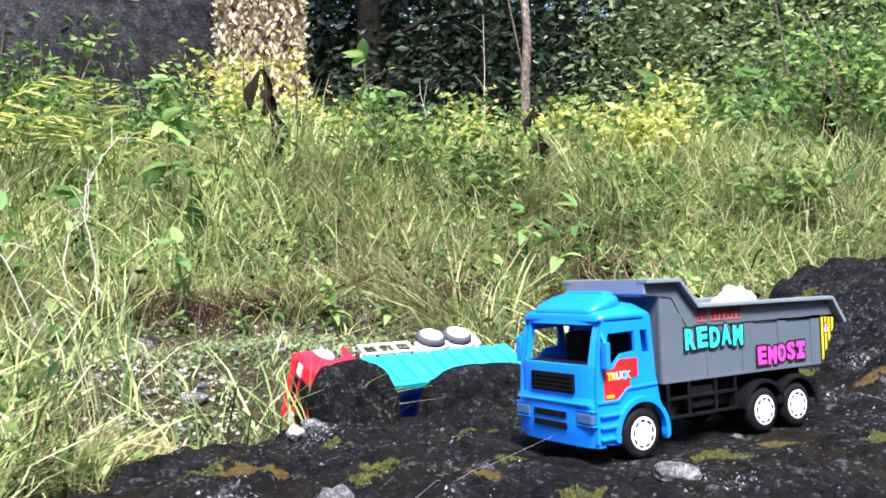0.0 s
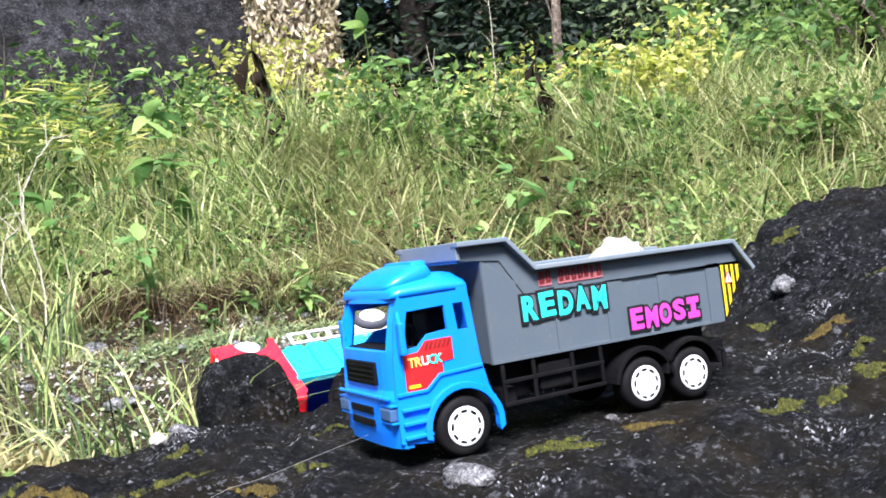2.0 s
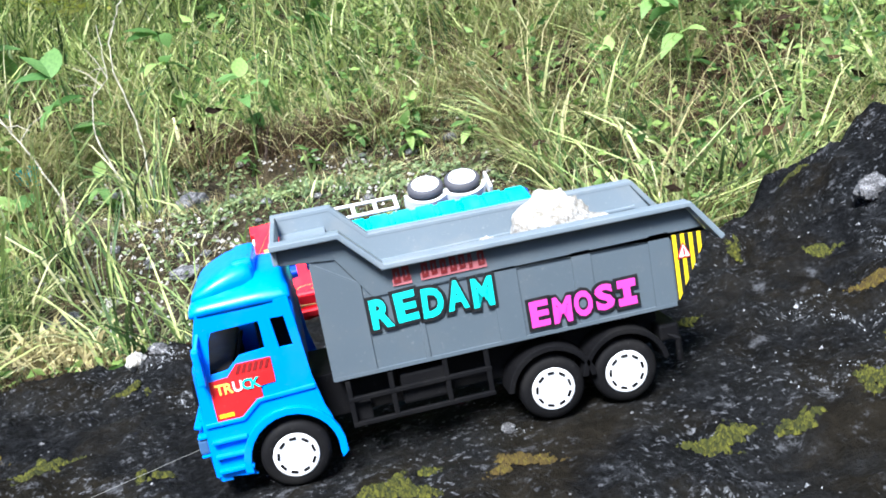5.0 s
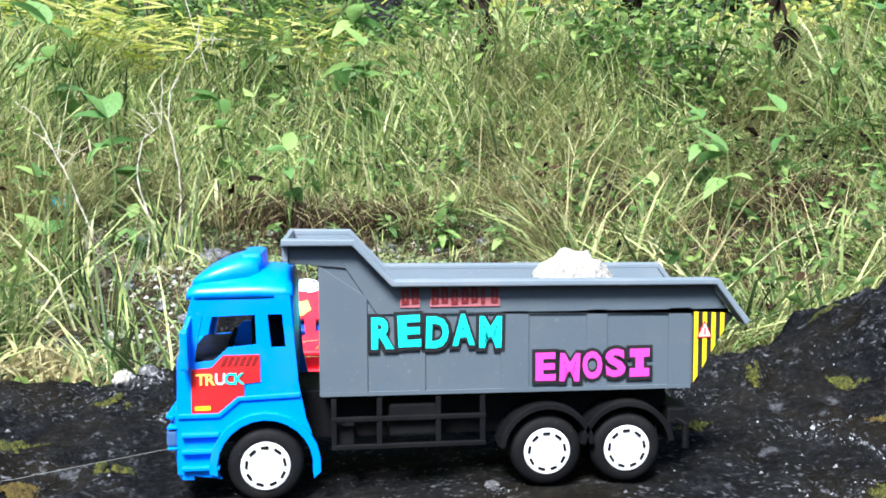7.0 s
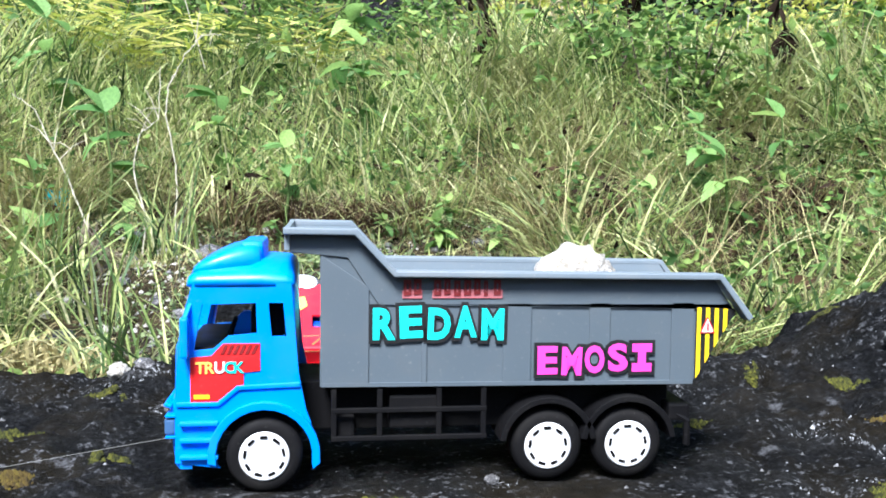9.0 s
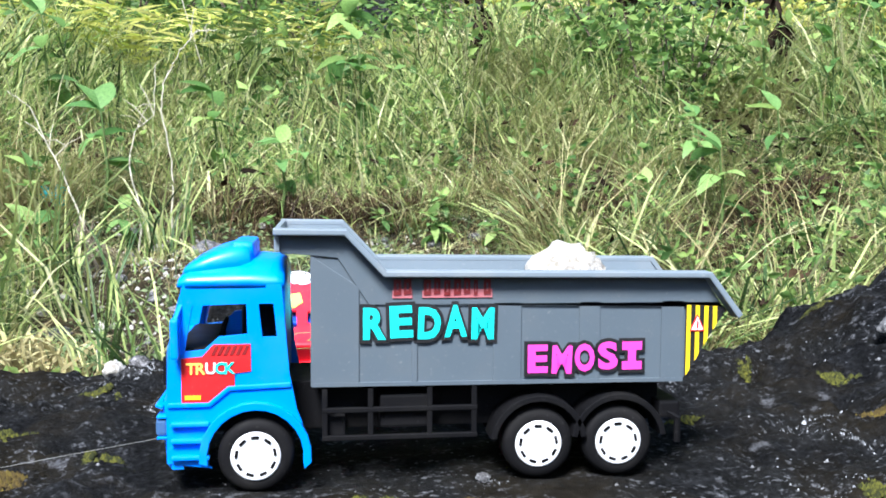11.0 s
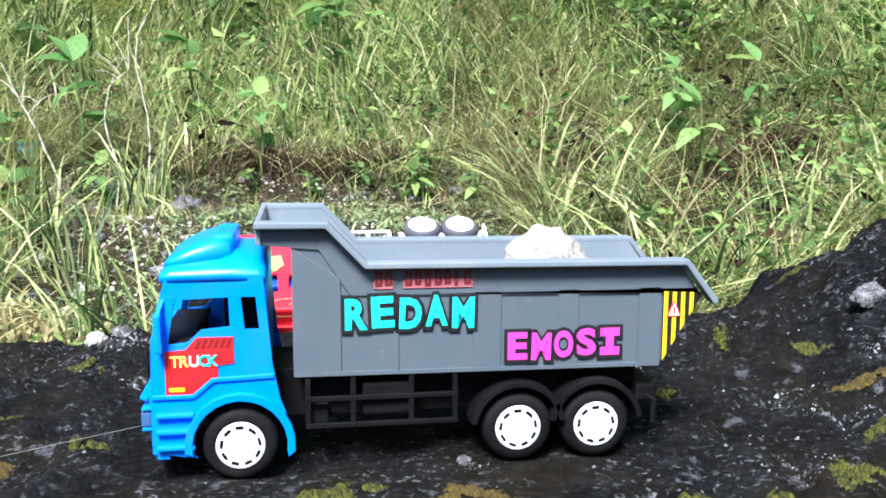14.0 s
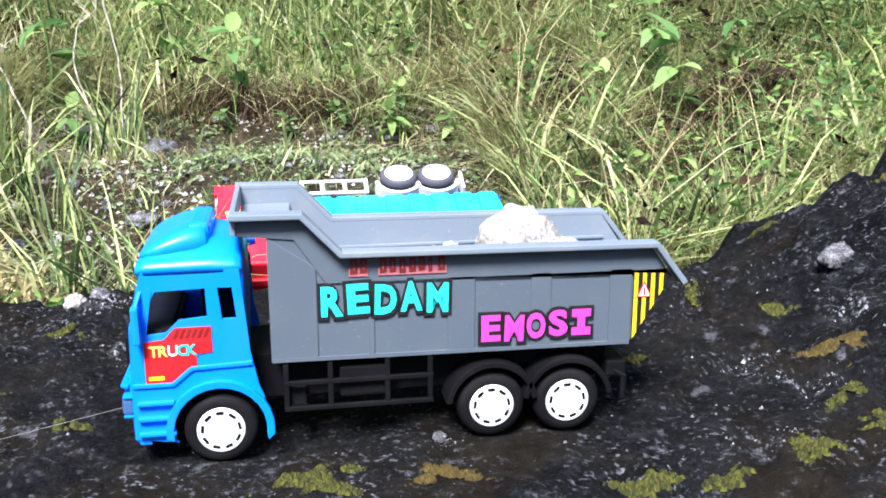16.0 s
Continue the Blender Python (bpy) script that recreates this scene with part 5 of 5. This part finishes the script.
for k, (az, r, L, mat) in enumerate(((-15, 2.75, 0.50, M_LEAF_YELLOW_SUNLIT), (-12.2, 2.68, 0.56, M_LEAF_YELLOW_SUNLIT), (-9.5, 2.74, 0.52, M_LEAF_YELLOW_SUNLIT), (-17, 2.9, 0.5, M_FERN), (-6, 2.8, 0.45, M_FERN), (0, 2.9, 0.5, M_LEAF_YELLOW_SUNLIT))):
    fern(*bearing(az, r, 0.1, -0.6), 7, L, 515 + k, mat, "tall yellow-gold fern on the upper bank" if mat is M_LEAF_YELLOW_SUNLIT else "green fern on the upper bank", 1.9)
fern(*bearing(23.5, 2.9), 8, 0.26, 510, M_LEAF_YELLOW_SUNLIT, "small yellow-gold fern catching the sun")


def dead_plant(x, y, height, seed, lean):
    """A withered black stalk with crumpled hanging leaves."""
    rs = np.random.RandomState(seed)
    root = thing("dead_plant", "withered black stalk with crumpled hanging leaves", "dead plant", Matrix.Translation((x, y, on_rock(x, y) - 0.01)), "withered stalks")
    pts = [Vector((lean * u + 0.012 * math.sin(u * 9 + seed), 0.01 * math.cos(u * 7), height * u)) for u in np.linspace(0, 1, 9)]
    part("stalk", tube(pts, [0.005 - 0.0004 * k for k in range(9)], 5), M_DEAD, root)
    for k in range(13):
        u = rs.uniform(0.15, 1.0)
        p = pts[min(8, int(u * 8))]
        bm = bmesh.new()
        L, w = height * rs.uniform(0.12, 0.26), height * rs.uniform(0.025, 0.05)
        a = rs.uniform(0, 2 * math.pi)
        rows = []
        for j in range(11):
            v = j / 10
            c = p + Vector((math.cos(a) * L * 0.35 * math.sin(v * 2.2), math.sin(a) * L * 0.35 * math.sin(v * 2.2), -L * v))
            s = Vector((-math.sin(a + v * 3), math.cos(a + v * 3), 0)) * w * math.sin(math.pi * (0.12 + 0.8 * v))
            rows.append((bm.verts.new(c - s), bm.verts.new(c + Vector((math.cos(a), math.sin(a), 0)) * w * 0.5), bm.verts.new(c + s)))
        for r0, r1 in zip(rows, rows[1:]):
            bm.faces.new((r0[0], r0[1], r1[1], r1[0]))
            bm.faces.new((r0[1], r0[2], r1[2], r1[1]))
        part("dead_leaf", bm, M_DEAD, root, "", True)
    return root


for k, (az, r, h, lean) in enumerate(((18.2, 2.7, 0.50, 0.02), (35.5, 2.6, 0.36, 0.01), (26, 3.0, 0.46, 0.03), (21, 3.1, 0.44, -0.02), (53.5, 2.9, 0.32, 0.0))):
    dead_plant(*bearing(az, r), h, 600 + k, lean)

# the bare sapling
x, y = 2.06, 2.68
sapling = thing("sapling", "thin bare sapling with a forked stem and one yellow leaf", "sapling", Matrix.Translation((x, y, on_rock(x, y) - 0.02)))
tp = [Vector((0.055 * u ** 1.2 + 0.006 * math.sin(u * 17), 0.004 * math.sin(u * 23), 1.55 * u)) for u in np.linspace(0, 1, 16)]
part("trunk", tube(tp, [0.026 - 0.012 * k / 15 for k in range(16)], 8), M_BARK, sapling, "", True)
part("branch", tube([tp[5], tp[5] + Vector((-0.02, 0, 0.12)), tp[5] + Vector((-0.055, 0, 0.28)), tp[5] + Vector((-0.095, 0.01, 0.50))], [0.004, 0.0045, 0.004, 0.003], 6), M_BARK, sapling)
part("branch", tube([tp[3], tp[3] + Vector((0.02, 0, 0.05)), tp[3] + Vector((0.035, -0.01, -0.06)), tp[3] + Vector((0.06, -0.02, -0.14))], [0.004, 0.003, 0.003, 0.002], 6), M_BARK, sapling)
for k in range(4):
    lf = new("leaf", leaf_mesh("leaf", 0.05, 0.022, M_LEAF_YELLOW_SUNLIT))
    lf.parent = sapling
    lf.location = tp[12 + k % 3]
    lf.rotation_euler = (radians(30 - 50 * k), 0.3 * k, 1.7 * k)


def dry_stem(points, base, seed, label="pale dry arching stem", sink=0.0):
    rs = np.random.RandomState(seed)
    root = thing("dry_stem", label, "dry stem", Matrix.Translation((*base, on_rock(*base) - sink)), "dry stems in the grass")
    pts = [Vector(p) for p in points]
    dense = []
    for k in range(len(pts) - 1):
        for j in range(5):
            dense.append(pts[k].lerp(pts[k + 1], j / 5) + Vector(rs.normal(0, 0.0012, 3)))
    dense.append(pts[-1])
    n = len(dense)
    part("stem", tube(dense, [0.0021 - 0.0014 * k / n for k in range(n)], 5), M_TWIG, root)
    for k in range(5):
        i = rs.randint(n // 2, n - 1)
        e = dense[i] + Vector(rs.normal(0, 0.03, 3)) + Vector((0, 0, 0.02))
        part("twig", tube([dense[i], (dense[i] + e) / 2 + Vector((0, 0, 0.006)), e], [0.0011, 0.0008, 0.0005], 4), M_TWIG, root)
    return root


dry_stem([(0, 0, 0), (0.002, 0, 0.14), (0.004, 0, 0.23), (-0.014, 0, 0.32), (-0.010, 0, 0.37), (0.022, 0, 0.43), (0.050, 0, 0.465), (0.085, 0, 0.468)], (-0.170, 1.148), 1, sink=0.075)
dry_stem([(0, 0, 0.03), (-0.004, 0, 0.15), (-0.030, 0, 0.22), (-0.062, 0, 0.29), (-0.085, 0, 0.345), (-0.12, 0, 0.37)], (-0.286, 1.02), 2, sink=0.075)
dry_stem([(0, 0, 0), (0.012, 0, 0.16), (-0.008, 0, 0.24), (0.004, 0, 0.30), (0.035, 0, 0.33), (0.04, 0, 0.42)], (-0.225, 1.10), 3, sink=0.075)
dry_stem([(0, 0, 0), (-0.10, 0, 0.35), (-0.17, 0, 0.60)], bearing(4, 2.6), 5)
dry_stem([(0, 0, 0), (0.01, 0, 0.30), (0.02, 0, 0.62)], bearing(32.5, 3.0), 6)
dry_stem([(0, 0, 0), (0.02, 0, 0.18), (-0.01, 0, 0.40)], bearing(28.8, 3.1), 7, "pale feathery dry seed head")

# a heap of pale roots by the rock's edge
root_heap = thing("root_tangle", "tangle of pale dry roots at the foot of the grass", "roots", Matrix.Translation((-0.29, 1.02, on_rock(-0.29, 1.02))))
rs = np.random.RandomState(77)
for k in range(70):
    a = rs.uniform(0, 2 * math.pi)
    e = Vector((math.cos(a) * rs.uniform(0.02, 0.085), math.sin(a) * 0.05, rs.uniform(-0.01, 0.03)))
    part("root", tube([(rs.normal(0, 0.008), 0, rs.uniform(0.03, 0.09)), e * 0.4 + Vector((0, 0, 0.035)), e], [0.0013, 0.0010, 0.0005], 4), M_ROOT, root_heap)


# ---- second rock, boulder, tree trunk, forest ----
def boulder(name, x, y, z, size, seed, mat, label, rough=0.22):
    ob = part(name, stone_mesh(size, seed, rough, 5), mat, None, "", True)
    for v in ob.data.vertices:
        v.co = [math.copysign(abs(c / k) ** 0.62 * k, c) for c, k in zip(v.co, size)]
    ob.location = (x, y, z)
    return tagged(ob, label, "boulder")


boulder("boulder", 0.008, 0.470, -0.032, (0.060, 0.044, 0.094), 41, M_ROCK, "dark mossy rock block behind the slab", 0.10)
boulder("boulder", 0.225, 0.470, -0.045, (0.112, 0.042, 0.088), 43, M_ROCK, "low dark rock block with moss behind the slab", 0.10)
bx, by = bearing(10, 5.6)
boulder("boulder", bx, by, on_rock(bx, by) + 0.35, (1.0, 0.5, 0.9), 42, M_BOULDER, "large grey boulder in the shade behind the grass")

tx, ty = bearing(20.0, 5.0)
dead_tree = thing("dead_tree", "pale dead tree trunk draped with dry vines in the sun", "tree trunk", Matrix.Translation((tx, ty, on_rock(tx, ty) - 0.1)))
part("trunk", tube([(0, 0, 0), (0.01, 0, 0.5), (-0.02, 0, 1.1), (0.03, 0, 1.9)], [0.20, 0.17, 0.16, 0.14], 14), M_BARK, dead_tree, "", True)
rs = np.random.RandomState(9)
n = 9000
a, z = rs.uniform(0, 2 * math.pi, n), rs.uniform(0.0, 1.8, n)
rr = 0.19 + rs.uniform(0, 0.05, n)
vine = new("dry_vine", leaf_cloud(rr * np.cos(a), rr * np.sin(a), z, 0.045, M_VINE, "dry_vine", 5, 3.0))
vine.parent = dead_tree
tagged(vine, "curtain of pale dry vine leaves")


def tree(seed, height, leaves, mat, leaf=0.066):
    rs = np.random.RandomState(seed)
    root = thing("tree", "dark green leafy forest tree in shade", "tree", group="forest trees")
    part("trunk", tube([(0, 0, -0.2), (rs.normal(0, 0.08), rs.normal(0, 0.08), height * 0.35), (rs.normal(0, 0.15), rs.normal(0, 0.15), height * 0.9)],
                       [0.11, 0.08, 0.03], 8), M_BARK_SHADED, root, "", True)
    P = []
    for k in range(34):
        u = 0.06 + 0.92 * k / 33
        a = k * 2.4 + rs.uniform(-0.4, 0.4)
        out = height * 0.30 * (1.15 - 0.75 * u) * rs.uniform(0.6, 1.15)
        s, e = Vector((0, 0, height * u * 0.9)), Vector((math.cos(a) * out, math.sin(a) * out, height * u + rs.uniform(-0.1, 0.25)))
        if k % 3 == 0:
            part("limb", tube([s, (s + e) / 2 + Vector((0, 0, 0.08)), e], [0.03, 0.018, 0.005], 5), M_BARK_SHADED, root)
        m = leaves // 34
        v = rs.uniform(0.25, 1.05, m) ** 0.7
        pts = np.outer(1 - v, np.array(s)) + np.outer(v, np.array(e)) + rs.normal(0, 0.17, (m, 3))
        P.append(pts)
    P = np.concatenate(P)
    crown = new("crown", leaf_cloud(P[:, 0], P[:, 1], P[:, 2], leaf, mat, "crown", seed + 1))
    crown.parent = root
    return root


# these crowns and trunks carry the forest's shade in their colour
kinds = [tree(701, 3.6, 7600, M_LEAF_SHADED), tree(702, 4.2, 8000, M_LEAF_SHADED), tree(703, 3.2, 7600, M_LEAF_SHADED)]
rs = np.random.RandomState(31)
spots = []
for ring, (r, step) in enumerate(((6.6, 9), (7.9, 8), (9.4, 8))):
    for az in range(-45, 95, step):
        spots.append((az + rs.uniform(-2, 2) + ring * 3, r + rs.uniform(-0.4, 0.4)))
for az in range(100, 310, 30):
    spots.append((az, 7.5 + rs.uniform(-0.5, 0.5)))
used = set()
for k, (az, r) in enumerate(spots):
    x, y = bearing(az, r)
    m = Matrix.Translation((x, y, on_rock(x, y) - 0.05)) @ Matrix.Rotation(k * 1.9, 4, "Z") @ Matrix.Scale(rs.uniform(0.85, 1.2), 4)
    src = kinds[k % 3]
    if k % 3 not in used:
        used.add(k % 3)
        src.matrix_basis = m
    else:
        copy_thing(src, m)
# lighter trees at the clearing's side, haze put into their pale leaf colour
light_tree = tree(711, 2.2, 7500, M_LEAF_PALE, 0.055)
tagged(light_tree, "light green leafy young tree at the clearing's edge", "tree")
spots = ((45, 5.4), (49, 4.8), (54, 4.5), (58, 4.6), (64, 4.3), (72, 4.4), (-8, 5.0), (-18, 4.8))
for k, (az, r) in enumerate(spots):
    x, y = bearing(az, r)
    m = Matrix.Translation((x, y, on_rock(x, y) - 0.05)) @ Matrix.Rotation(k * 2.1, 4, "Z") @ Matrix.Scale(0.8 + 0.1 * (k % 3), 4)
    if k == 0:
        light_tree.matrix_basis = m
    else:
        copy_thing(light_tree, m)

# a scrap of plastic litter in the grass
scrap_at = (-0.385, 1.18)
bm = bmesh.new()
rs = np.random.RandomState(5)
grid = [[bm.verts.new((0.011 * i - 0.022 + rs.normal(0, 0.002), rs.normal(0, 0.006), 0.009 * j + rs.normal(0, 0.002))) for i in range(5)] for j in range(5)]
for j in range(4):
    for i in range(4):
        bm.faces.new((grid[j][i], grid[j][i + 1], grid[j + 1][i + 1], grid[j + 1][i]))
bmesh.ops.solidify(bm, geom=bm.faces[:], thickness=0.0008)
scrap = part("plastic_scrap", bm, M_CYAN, None, "", True)
scrap.location = (*scrap_at, on_rock(*scrap_at) + 0.035)
tagged(scrap, "crumpled teal plastic scrap caught in the grass", "litter")
